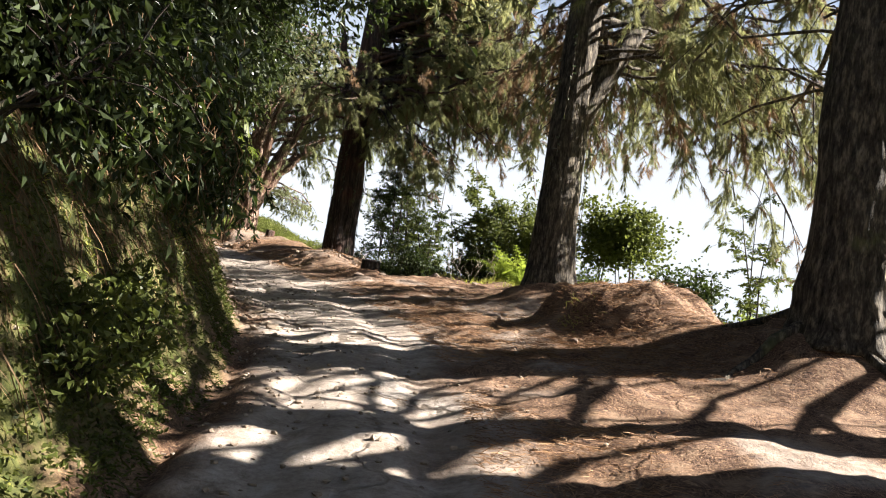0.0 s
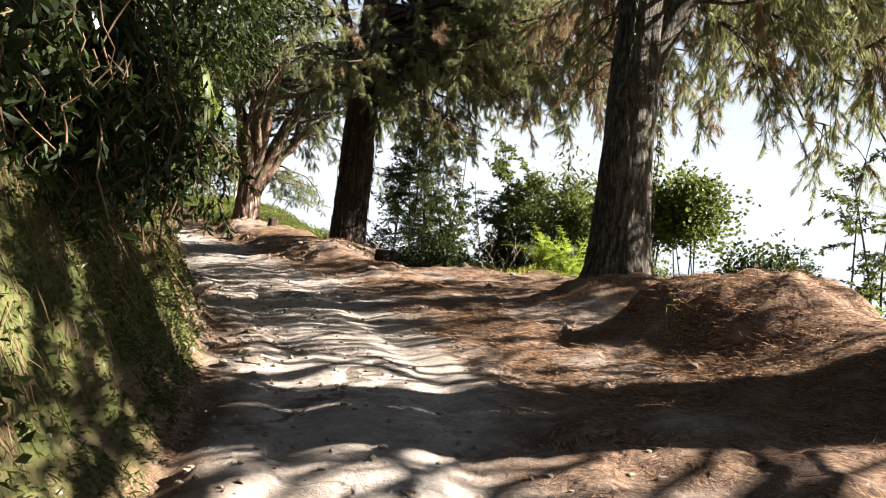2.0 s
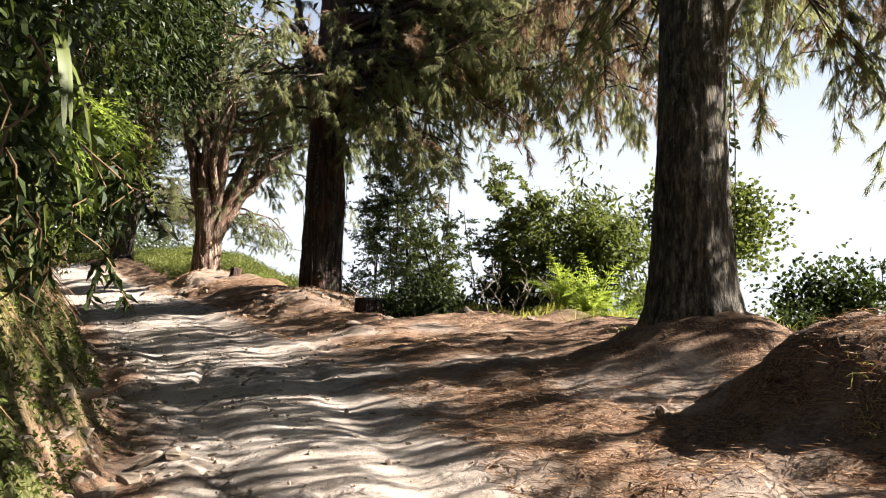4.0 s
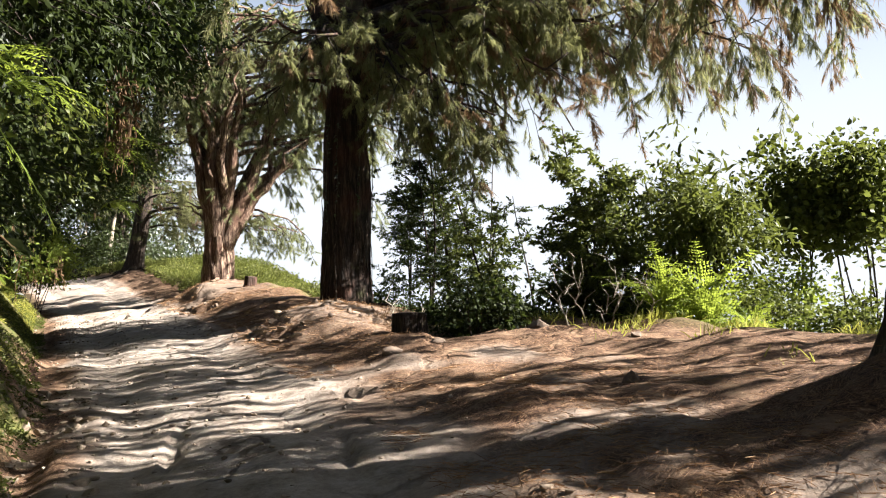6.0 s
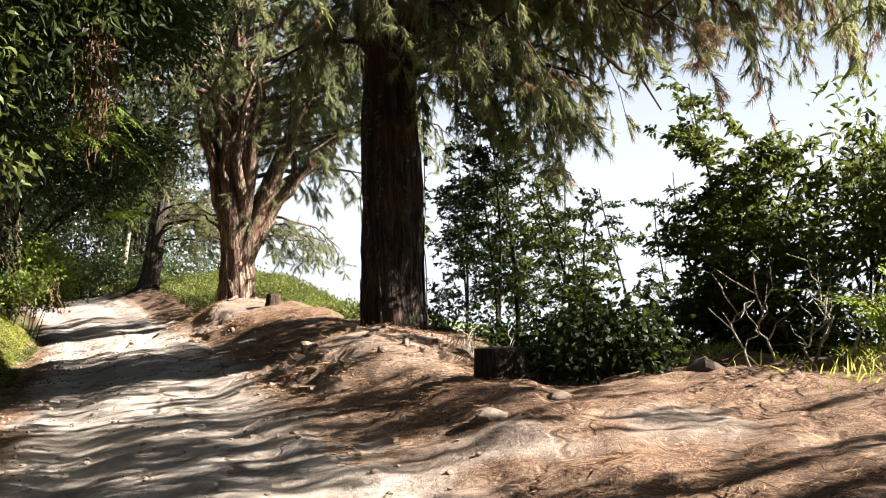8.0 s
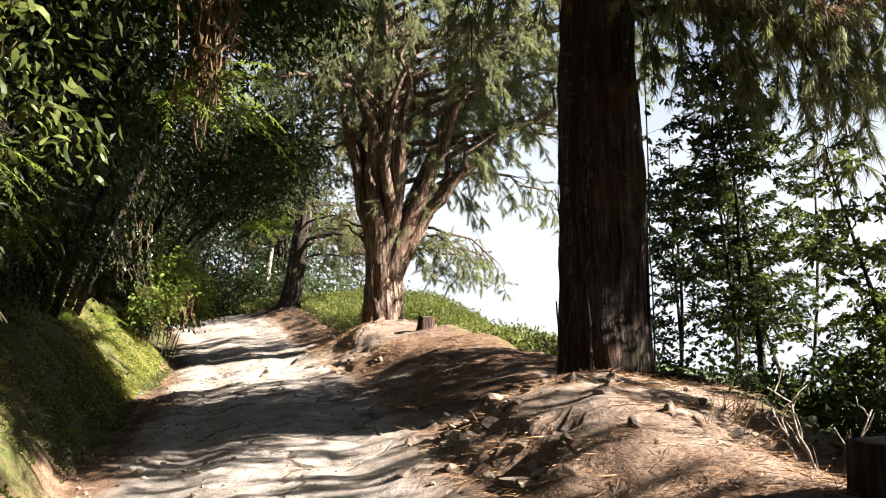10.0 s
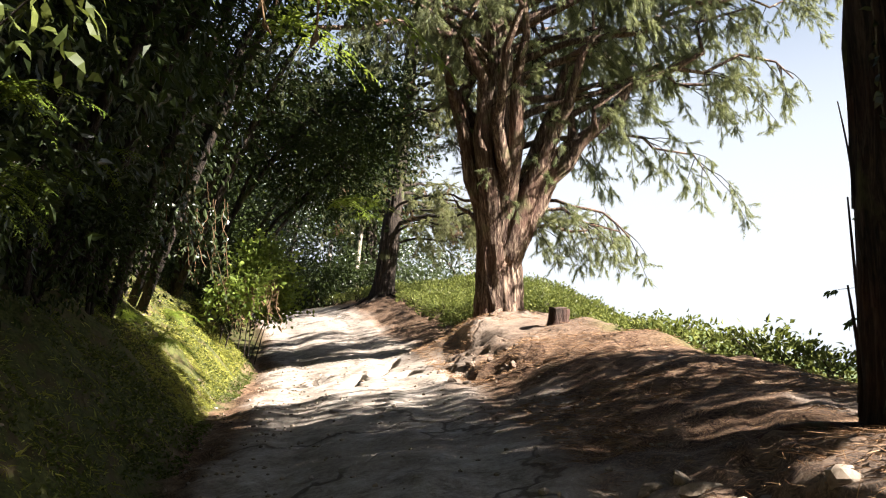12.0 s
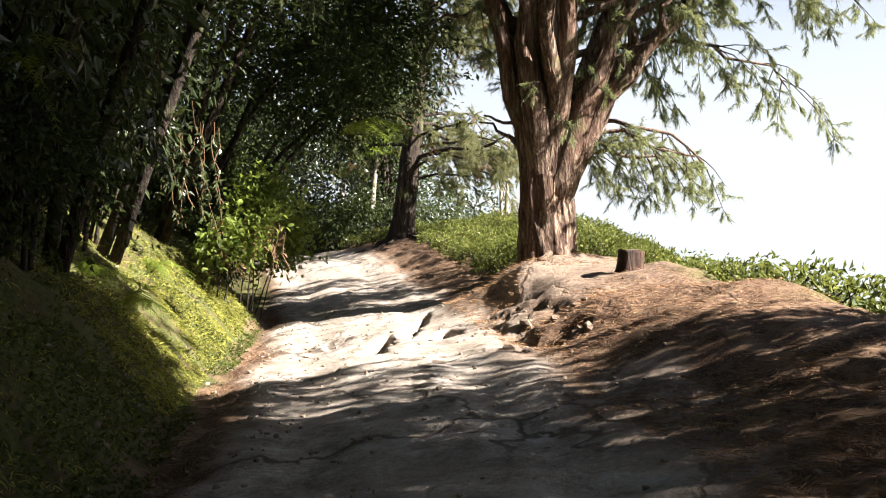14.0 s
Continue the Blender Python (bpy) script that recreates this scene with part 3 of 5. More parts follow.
def conifer(name, label, x, y, height, radius, lean, bark, needle, seed, limbs=(), random_limbs=22, lowest=3.2, reach=3.4, dense=1.0, hang=1.0, dead=0.12, sink=0.25, flare=0.45, spread=None, top_taper=0.65, size=0.2, coarse_from=7.2, roof=0, roof_way=(90, 40), roots=0, roof_range=(6.5, 13.5), ridges=0.1, strips=0):
    """A big conifer: ridged trunk, limbs, and hanging sprays of long needles."""
    rng = np.random.default_rng(seed)
    z = ground_z(x, y)
    thing = new(name)
    tagged(thing, label, "tree", "big conifers along the track")
    thing.location = (x, y, z)
    line, s = trunk_line((0, 0, -sink), height, lean, rng)
    h = s * height
    rad = radius * (1 - top_taper * s) + radius * flare * np.exp(-h / 0.33)
    soup = Soup()
    tube(soup, line, rad, 64, ridges, seed, 11)
    part("trunk", soup.mesh("trunk", bark), thing)
    for i in range(roots):
        az, far = 2 * math.pi * (i + rng.uniform(0.1, 0.9)) / roots, rng.uniform(0.9, 1.9)
        rr = np.linspace(radius * 0.7, radius + far, 9)
        aa = az + np.cumsum(rng.normal(size=9)) * 0.09
        px, py = rr * np.cos(aa), rr * np.sin(aa)
        pz = land(x + px, y + py) - z + np.linspace(0.06, -0.05, 9)
        root = Soup()
        tube(root, np.stack([px, py, pz], -1), np.linspace(radius * 0.15, 0.012, 9), 9, 0.08, seed + i)
        part("root", root.mesh("root", bark), thing)
    twigs, green, brown = Soup(), Soup(), Soup()
    stems = [(line, rad, 0.22)]
    specs = list(limbs)
    for i in range(random_limbs):
        f = (i + rng.random()) / random_limbs
        hz = lowest + (height * 0.93 - lowest) * f
        az = rng.uniform(0, 360) if spread is None else rng.normal(spread[0], spread[1])
        specs.append((hz, az, reach * (1.1 - 0.65 * f) * rng.uniform(0.7, 1.15), rng.uniform(5, 35), rng.uniform(0.15, 0.45), radius * 0.2 * (1.1 - 0.6 * f), dense, hang))
    # the broad upper crown, thickened with limbs largely out of view to cast shade
    for i in range(roof):
        hz = rng.uniform(*roof_range)
        specs.append((hz, rng.normal(*roof_way), rng.uniform(2.6, 5.4) * (1.15 - 0.5 * hz / height), rng.uniform(0, 25), rng.uniform(0.1, 0.3), radius * 0.12, 2.2, 0.7))
    for hz, az, length, rise, droop, thick, dn, hg, *own in specs:
        start = along(line, np.interp(hz, h, np.linspace(0, 1, len(h))))
        path = bend_path(start, az, length, rise, droop, 10, 0.26, rng)
        limb = Soup()
        tube(limb, path, np.linspace(thick, 0.015, 10), 24 if thick > 0.15 else 9, ridges if thick > 0.15 else 0.05, seed, 7)
        part("limb", limb.mesh("limb", bark), thing)
        if strips and thick > 0.15:
            stems.append((path, np.linspace(thick, 0.015, 10), 0.55))
        if dn > 0:
            needle_sprays(twigs, green, brown, path, rng, min(1.1, 0.3 + length * 0.17), dn, hg, 0.2, own[0] if own else dead, size, 0.009, 0 if hz <= coarse_from else 1 if hz < 8.0 else 2)
    if strips:
        # loose fibrous strips that peel along the trunk and the main limbs
        peel = Soup()
        for i in range(strips):
            path, radii, far = stems[int(rng.integers(0, len(stems)))]
            u = np.clip(rng.uniform(0.04, far) + np.linspace(0, rng.uniform(0.05, 0.16), 7), 0, 1)
            c, r0 = along(path, u), np.interp(u, np.linspace(0, 1, len(radii)), radii)
            d = unit(np.gradient(c, axis=0))
            side = unit(np.cross(d, [0.3, 0.95, 0.1]))
            a = rng.uniform(0, 2 * math.pi) + np.cumsum(rng.normal(size=7)) * 0.05
            out = side * np.cos(a)[:, None] + np.cross(d, side) * np.sin(a)[:, None]
            lift = 1.0 + 0.05 * np.linspace(0, 1, 7) ** 2 * rng.uniform(0, 4)
            tube(peel, c + out * (r0 * lift)[:, None], np.linspace(0.02, 0.006, 7) * rng.uniform(0.6, 1.4), 5)
        tagged(part("loose_bark", peel.mesh("loose_bark", bark), thing, "loose fibrous strips of bark"), kind="stuff")
    if twigs.n:
        tagged(part("twig_work", twigs.mesh("twig_work", BARK_DARK), thing), kind="stuff")
        crown = part("crown", green.mesh("crown", needle, False), thing, "hanging sprays of long grey-green needles")
        if brown.n:
            part("dead_sprays", brown.mesh("dead_sprays", NEEDLE_DEAD, False), crown, "dry brown needles hanging in bunches")
    return thing


# height, azimuth (0 ahead, 90 towards the valley), length, rise, droop, thickness, foliage density, hang
# four conifers out of view, added to shade the bank and near track
conifer("conifer", "big grey-barked conifer further back on the verge, added out of view for its shade", 5.6, 4.3, 14, 0.42, (0.0, 0.0), BARK_GREY, NEEDLE, 5, (), 44, 2.6, 4.4, 1.9, coarse_from=0, spread=(110, 70), roof=26, roof_way=(80, 60))
conifer("conifer", "dense unseen conifer added on the slope below the verge to cast shade", 7.3, 5.6, 15, 0.38, (0.0, 0.0), BARK_GREY, NEEDLE, 6, [(4.0, 6, 3.0, 5, 0.15, 0.05, 3.6, 1.1), (4.7, 22, 3.0, 5, 0.15, 0.05, 3.6, 1.1), (3.4, 0, 3.4, 5, 0.15, 0.06, 3.6, 1.1), (4.2, 15, 3.2, 5, 0.15, 0.06, 3.6, 1.1), (5.0, -10, 3.4, 5, 0.15, 0.06, 3.6, 1.1), (5.8, 10, 3.2, 5, 0.15, 0.06, 3.6, 1.1), (6.6, -20, 3.4, 5, 0.15, 0.06, 3.6, 1.1), (7.4, 0, 3.4, 5, 0.15, 0.06, 3.6, 1.1)], 20, 5.5, 3.0, 1.8, coarse_from=0, roof=84, roof_way=(-80, 75), roof_range=(4.8, 11.0))
conifer("conifer", "dense unseen conifer added on the slope below the verge to cast shade", 7.6, 2.2, 15, 0.38, (0.0, 0.0), BARK_GREY, NEEDLE, 7, (), 26, 4.5, 4.0, 1.8, coarse_from=0, roof=40, roof_way=(-60, 80))
conifer("conifer", "dense unseen conifer added on the slope below the verge to cast shade", 7.6, 8.6, 15, 0.38, (0.0, 0.0), BARK_GREY, NEEDLE, 8, (), 12, 6.5, 3.0, 1.8, coarse_from=0, roof=40, roof_way=(-100, 50), roof_range=(4.6, 10.0))
conifer("conifer", "big grey-barked conifer with a broad flaring base on the verge", 4.0, 8.0, 15, 0.46, (0.015, 0.0), BARK_GREY, NEEDLE, 11,
        [(4.0, -20, 3.4, 25, 0.5, 0.06, 0.75, 1.1), (4.2, 15, 4.6, 15, 0.5, 0.07, 0.75, 1.1), (5.4, -70, 3.4, 25, 0.3, 0.07, 1.5, 1.0), (4.2, 50, 5.0, 12, 0.45, 0.07, 0.75, 1.0), (3.8, 70, 5.0, 8, 0.35, 0.06, 0.75, 1.1), (3.6, 95, 4.6, 5, 0.3, 0.06, 1.0, 1.0)], 34, 4.6, 4.2, 1.5, coarse_from=5.5, roof=32, roof_way=(70, 55), roots=6)
conifer("conifer", "tall grey-barked conifer with a forked upper trunk beside an earth mound", 1.8, 13.75, 15, 0.37, (0.02, 0.0), BARK_GREY, NEEDLE, 23,
        [(2.7, 84, 6.5, 66, 0.0, 0.25, 0.8, 1.0), (3.9, 95, 5.2, 10, 0.5, 0.035, 1.3, 1.3), (4.2, 65, 5.4, 10, 0.5, 0.035, 1.3, 1.3), (4.6, 120, 4.6, 10, 0.5, 0.035, 1.3, 1.3), (4.6, 78, 6.2, 10, 0.36, 0.04, 1.3, 1.3), (4.1, 50, 5.4, 8, 0.4, 0.035, 1.3, 1.3),
         (4.0, 115, 5.2, 10, 0.3, 0.035, 1.7, 1.3), (4.4, 132, 5.0, 12, 0.3, 0.035, 1.7, 1.3), (4.2, 104, 5.8, 12, 0.3, 0.035, 1.7, 1.3), (4.8, 122, 5.4, 14, 0.3, 0.035, 1.7, 1.3), (5.2, -50, 2.6, 30, 0.4, 0.06, 1.3, 1.0), (5.2, 20, 4.6, 15, 0.5, 0.07, 1.4, 1.0), (5.0, 150, 3.8, 12, 0.5, 0.06, 1.4, 1.1), (5.4, 105, 6.0, 12, 0.42, 0.07, 1.1, 1.2), (5.4, 40, 5.8, 14, 0.45, 0.07, 1.1, 1.2), (4.4, 88, 6.8, 2, 0.2, 0.06, 1.0, 1.1), (4.9, 8, 5.6, 8, 0.2, 0.06, 1.6, 1.4), (4.5, 2, 6.2, 4, 0.15, 0.05, 1.2, 1.5), (4.9, 26, 6.6, 12, 0.2, 0.05, 1.2, 1.5), (5.0, 38, 7.0, 12, 0.2, 0.05, 1.2, 1.5), (5.2, 30, 6.2, 12, 0.2, 0.05, 1.2, 1.5), (5.8, 18, 6.4, 12, 0.15, 0.05, 1.5, 1.6, 0.35), (6.0, 34, 7.0, 12, 0.15, 0.05, 1.5, 1.6, 0.3), (5.9, 46, 6.6, 12, 0.15, 0.05, 1.5, 1.6), (6.2, 24, 7.2, 12, 0.15, 0.05, 1.5, 1.6, 0.35), (5.6, 1, 6.8, 8, 0.12, 0.07, 1.7, 1.4, 0.9), (5.4, 7, 7.6, 10, 0.14, 0.07, 1.7, 1.4, 0.85), (5.8, 356, 6.2, 8, 0.12, 0.06, 1.5, 1.4, 0.7), (4.4, 72, 6.6, 6, 0.3, 0.05, 1.6, 1.3), (4.7, 64, 6.4, 6, 0.3, 0.05, 1.6, 1.3), (4.9, 70, 5.2, 8, 0.3, 0.05, 1.6, 1.3)], 20, 5.4, 4.4, 1.0, dead=0.16, roof=8, roof_way=(135, 28))
# this trunk's shade is painted into its bark colour
conifer("conifer", "massive conifer with red-brown fibrous bark darkened as in shade beside the track", -3.2, 23.6, 17, 0.45, (0.03, 0.0), BARK_SHADE, NEEDLE, 37,
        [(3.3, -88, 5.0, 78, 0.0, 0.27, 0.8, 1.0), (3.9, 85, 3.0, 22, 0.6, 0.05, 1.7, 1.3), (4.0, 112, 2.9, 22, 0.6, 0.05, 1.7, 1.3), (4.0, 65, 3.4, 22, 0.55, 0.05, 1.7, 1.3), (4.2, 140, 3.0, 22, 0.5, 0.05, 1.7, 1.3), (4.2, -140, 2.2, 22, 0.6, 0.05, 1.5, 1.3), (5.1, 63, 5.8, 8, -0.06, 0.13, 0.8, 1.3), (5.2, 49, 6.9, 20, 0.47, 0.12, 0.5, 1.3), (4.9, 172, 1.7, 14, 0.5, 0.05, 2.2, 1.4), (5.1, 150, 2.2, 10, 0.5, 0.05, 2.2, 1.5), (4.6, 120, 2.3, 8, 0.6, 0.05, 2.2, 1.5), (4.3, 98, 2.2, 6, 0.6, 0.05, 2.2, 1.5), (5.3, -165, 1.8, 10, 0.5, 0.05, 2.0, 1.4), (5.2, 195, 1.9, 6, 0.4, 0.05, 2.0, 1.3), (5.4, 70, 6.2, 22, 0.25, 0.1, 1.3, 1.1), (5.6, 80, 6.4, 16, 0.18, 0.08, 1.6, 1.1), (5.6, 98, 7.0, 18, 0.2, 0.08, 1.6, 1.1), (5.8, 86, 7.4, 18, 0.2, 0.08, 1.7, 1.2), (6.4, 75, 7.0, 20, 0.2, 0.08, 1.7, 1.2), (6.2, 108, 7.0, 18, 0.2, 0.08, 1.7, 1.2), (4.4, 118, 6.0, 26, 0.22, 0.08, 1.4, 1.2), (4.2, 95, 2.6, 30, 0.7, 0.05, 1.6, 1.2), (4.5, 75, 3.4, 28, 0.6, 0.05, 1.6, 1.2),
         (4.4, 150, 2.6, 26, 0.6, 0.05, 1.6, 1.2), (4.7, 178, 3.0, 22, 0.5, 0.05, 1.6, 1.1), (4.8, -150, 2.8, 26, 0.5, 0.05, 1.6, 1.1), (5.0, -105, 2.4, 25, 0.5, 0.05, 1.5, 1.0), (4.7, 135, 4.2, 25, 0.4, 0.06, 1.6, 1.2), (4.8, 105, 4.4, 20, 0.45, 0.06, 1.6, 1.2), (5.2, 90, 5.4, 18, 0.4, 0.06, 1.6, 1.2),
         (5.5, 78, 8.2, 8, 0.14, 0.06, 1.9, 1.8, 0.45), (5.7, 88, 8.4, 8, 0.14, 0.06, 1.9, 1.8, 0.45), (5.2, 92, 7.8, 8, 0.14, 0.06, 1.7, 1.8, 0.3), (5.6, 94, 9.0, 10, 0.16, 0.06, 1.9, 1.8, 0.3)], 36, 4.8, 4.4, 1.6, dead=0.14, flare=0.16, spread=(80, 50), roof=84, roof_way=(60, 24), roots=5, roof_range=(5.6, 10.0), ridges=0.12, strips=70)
conifer("conifer", "wide-forked old conifer with pale fibrous bark in the sun", -8.42, 33.1, 10, 0.43, (0.03, 0.0), BARK_RED, NEEDLE_BLUE, 53,
        [(1.0, 70, 4.6, 62, 0.02, 0.3, 0.0, 1.0), (1.1, 84, 4.4, 56, 0.04, 0.28, 0.0, 1.0), (0.9, 100, 5.4, 66, 0.0, 0.29, 0.4, 1.0), (2.2, 74, 6.8, 43, 0.13, 0.19, 1.0, 1.0),
         (1.0, 20, 6.4, 76, 0.0, 0.28, 0.8, 0.9), (0.9, -80, 6.4, 82, 0.0, 0.3, 0.8, 0.9), (0.9, -120, 6.0, 80, 0.0, 0.28, 0.5, 0.9), (0.8, 130, 6.2, 76, 0.0, 0.28, 0.5, 0.9), (0.9, 180, 6.0, 78, 0.0, 0.27, 0.4, 0.9), (1.6, 150, 5.4, 66, 0.0, 0.18, 0.6, 0.9), (1.6, 60, 5.8, 64, 0.0, 0.2, 0.8, 0.9),
         (1.7, -92, 1.5, 48, 0.2, 0.07, 0.0, 1.0), (2.2, -85, 1.2, 30, 0.1, 0.05, 0.0, 1.0), (2.5, 100, 1.6, 40, 0.1, 0.06, 0.0, 1.0),
         (1.8, 78, 2.0, 22, 0.5, 0.05, 2.6, 1.0), (2.0, 64, 2.3, 18, 0.5, 0.05, 2.6, 1.0), (2.2, 84, 2.3, 14, 0.5, 0.05, 2.6, 1.0), (2.4, 72, 2.6, 12, 0.5, 0.05, 2.6, 1.0),
         (3.4, 48, 5.4, 18, 0.3, 0.07, 2.0, 1.2), (3.9, 70, 6.8, 24, 0.25, 0.08, 2.2, 1.1), (4.2, 56, 6.6, 22, 0.26, 0.08, 2.2, 1.1), (4.6, 80, 7.2, 26, 0.2, 0.08, 2.0, 1.1), (5.0, 64, 7.2, 26, 0.2, 0.08, 2.2, 1.1), (5.4, 44, 6.0, 24, 0.2, 0.07, 2.0, 1.1), (5.8, 75, 7.0, 26, 0.2, 0.08, 2.0, 1.1),
         (4.6, 10, 4.4, 24, 0.2, 0.07, 1.8, 1.1), (4.8, 205, 2.6, 46, 0.3, 0.06, 1.8, 1.1), (5.2, 250, 2.6, 44, 0.3, 0.06, 1.8, 1.1), (3.9, -70, 3.0, 34, 0.3, 0.06, 1.6, 1.1), (5.2, 215, 3.2, 34, 0.3, 0.05, 2.4, 1.1), (5.6, 180, 3.4, 30, 0.3, 0.05, 2.4, 1.1), (5.9, 240, 3.4, 30, 0.3, 0.05, 2.4, 1.1), (6.2, 200, 3.2, 25, 0.3, 0.05, 2.4, 1.1), (6.4, 150, 3.4, 25, 0.3, 0.05, 2.4, 1.1), (5.8, 110, 4.6, 26, 0.25, 0.06, 2.4, 1.1), (6.6, 95, 5.6, 22, 0.22, 0.06, 2.4, 1.1), (6.8, 70, 6.0, 20, 0.2, 0.06, 2.4, 1.1), (7.0, 50, 5.4, 20, 0.2, 0.06, 2.4, 1.1), (4.2, 18, 5.0, 26, 0.25, 0.06, 2.4, 1.1), (4.8, 34, 5.2, 26, 0.2, 0.06, 2.4, 1.1), (5.6, 90, 8.0, 24, 0.16, 0.07, 2.2, 1.1), (6.4, 82, 8.2, 20, 0.14, 0.07, 2.2, 1.1), (5.4, 24, 5.2, 24, 0.2, 0.06, 2.4, 1.1), (6.0, 14, 5.0, 24, 0.2, 0.06, 2.4, 1.1), (6.4, 38, 5.4, 22, 0.2, 0.06, 2.4, 1.1)], 22, 5.2, 4.6, 1.5, dead=0.0, flare=0.25, size=0.15, spread=(40, 60), hang=1.1, roots=2, ridges=0.17, strips=260)
conifer("conifer", "dark conifer leaning at the bend of the track", -15.5, 44.0, 15, 0.36, (0.17, 0.0), BARK_DARK, NEEDLE, 71, [(2.0, 85, 3.0, 14, 0.3, 0.05, 2.2, 0.9), (2.4, 105, 3.4, 14, 0.3, 0.05, 2.2, 0.9), (2.7, 65, 3.4, 14, 0.3, 0.05, 2.2, 0.9), (3.0, 90, 4.0, 12, 0.3, 0.05, 2.2, 0.9), (3.3, 120, 3.6, 12, 0.3, 0.05, 2.2, 0.9)], 46, 2.4, 4.0, 1.5, dead=0.06, flare=0.5, roof=26, roof_way=(90, 50), roots=6)


# ---- broadleaf plants ----


def leafy(name, label, category, x, y, centre, size, count, leaf, width, material, bark, seed, stems=5, stem_r=0.03, droop=0.35, cluster=14, group="", base_drop=0.1, spread=0.16, shapely=False):
    """A shrub or small tree: stems that fork from the base into an uneven crown of leaf clusters. centre: crown's middle over the base."""
    rng = np.random.default_rng(seed)
    thing = new(name)
    tagged(thing, label, category, group)
    thing.location = (x, y, ground_z(x, y) - base_drop)
    wood, green = Soup(), Soup()
    c, r = np.array(centre, float), np.array(size, float)
    n_cl = max(6, count // cluster)
    # clusters lie in uneven lobes, thicker towards the outside
    lobes = unit(rng.normal(size=(max(5, n_cl // 14), 3))) * rng.uniform(0.35, 0.95, (max(5, n_cl // 14), 1)) * r
    pick = rng.integers(0, len(lobes), n_cl)
    pts = c + lobes[pick] + rng.normal(size=(n_cl, 3)) * r * 0.26
    pts[:, 2] = np.maximum(pts[:, 2], 0.08)
    forks = []
    for i in range(stems):
        goal = c + lobes[i % len(lobes)] * 0.75
        s = np.linspace(0, 1, 8)[:, None]
        p0 = np.array([rng.normal() * 0.06 * stems ** 0.5, rng.normal() * 0.06 * stems ** 0.5, 0])
        path = p0 + (goal - p0) * s + np.array([0, 0, 1.0]) * np.sin(s * math.pi) * 0.12 * goal[2] + rng.normal(size=(8, 3)) * 0.03 * s
        tube(wood, path, np.linspace(stem_r, stem_r * 0.35, 8), 8 if stem_r > 0.06 else 5, 0.04, seed + i)
        forks.append(path)
    nodes = np.concatenate([f[3:] for f in forks])
    for p in pts[::5]:
        q = nodes[np.argmin(np.linalg.norm(nodes - p, axis=1))]
        s = np.linspace(0, 1, 4)[:, None]
        tube(wood, q + (p - q) * s + np.array([0, 0, 0.06]) * np.sin(s * math.pi), np.linspace(stem_r * 0.3, 0.004, 4), 3)
    out = unit(pts - c * np.array([1, 1, 0.8]))
    at = np.repeat(pts, cluster, 0) + rng.normal(size=(n_cl * cluster, 3)) * spread
    way = np.repeat(out, cluster, 0) * 0.6 + rng.normal(size=(n_cl * cluster, 3)) * 0.6 + np.array([0, 0, -droop])
    leaves(green, at, way, leaf, width, rng, kite=0.0 if shapely else 0.45, fine=material is LEAF_GLOSS)
    part("stem", wood.mesh("stem", bark), thing)
    part("crown", green.mesh("crown", material, False), thing)
    return thing


def frond_mesh(name, length, width, pairs, material, seed, arch=0.45):
    """One fern frond along +x that arches up and over."""
    rng = np.random.default_rng(seed)
    soup = Soup()
    s = np.linspace(0, 1, 12)
    path = np.stack([s * length, 0 * s, length * (0.55 * s - (0.55 + arch) * s ** 2)], -1)
    tube(soup, path, np.linspace(0.008, 0.002, 12), 4)
    t = np.linspace(0.12, 0.98, pairs)
    at = along(path, t)
    ax = unit(along(path, np.minimum(t + 0.03, 1)) - along(path, t - 0.03))
    size = width * np.clip((t - 0.05) / 0.16, 0, 1) * (1.06 - t) ** 0.8 * rng.uniform(0.85, 1.1, pairs)
    for sgn in (-1, 1):
        way = ax * 0.7 + np.array([0, sgn, 0]) + np.array([0, 0, -0.35]) + rng.normal(size=(pairs, 3)) * np.array([0.2, 0.08, 0.35])
        wayn = unit(way)
        for p, w, L, a in zip(at, wayn, size, ax):
            # a pinna with small leaflets on both sides
            m = max(3, int(L / 0.03))
            u = np.linspace(0.1, 0.95, m)
            base = p + w * (u * L)[:, None] + np.array([0, 0, -0.18]) * (u ** 2 * L)[:, None]
            for d in (-1, 1):
                tip = base + a * d * (0.028 * (1.2 - 0.8 * u) * rng.uniform(0.7, 1.2, m))[:, None] * (L / width + 0.4) + w * 0.016
                v = np.stack([base - w * 0.015, base + w * 0.015, tip], 1)
                soup.add(v, (), np.arange(m * 3).reshape(-1, 3))
    return soup.mesh(name, material, False)


FRONDS = [frond_mesh("frond", 1.0, 0.27, 25, FERN, 5), frond_mesh("frond", 1.0, 0.24, 24, FERN, 6, 0.65), frond_mesh("frond", 1.0, 0.29, 26, FERN, 7, 0.25)]


def fern(label, x, y, z, count, size, seed, aim=None, lift=0.0, group="ferns"):
    """A fern of arching fronds. aim: the mean azimuth of the fronds, where they all lean one way."""
    rng = np.random.default_rng(seed)
    thing = new("fern")
    tagged(thing, label, "fern", group)
    thing.location = (x, y, z)
    for i in range(count):
        az = 360 * i / count + rng.uniform(-20, 20) if aim is None else aim + rng.uniform(-55, 55)
        k = size * rng.uniform(0.7, 1.15)
        ob = part("frond", FRONDS[i % 3], thing)
        ob.matrix_local = pose(0, 0, 0, rng.uniform(-15, 15), -lift + rng.uniform(-18, 12), 90 - az) @ Matrix.Diagonal((k, k, k, 1))
    return thing


def edge_left(y):
    return float(np.interp(y, Y_ROAD, LEFT_EDGE))


def edge_right(y):
    return float(np.interp(y, Y_ROAD, RIGHT_EDGE))


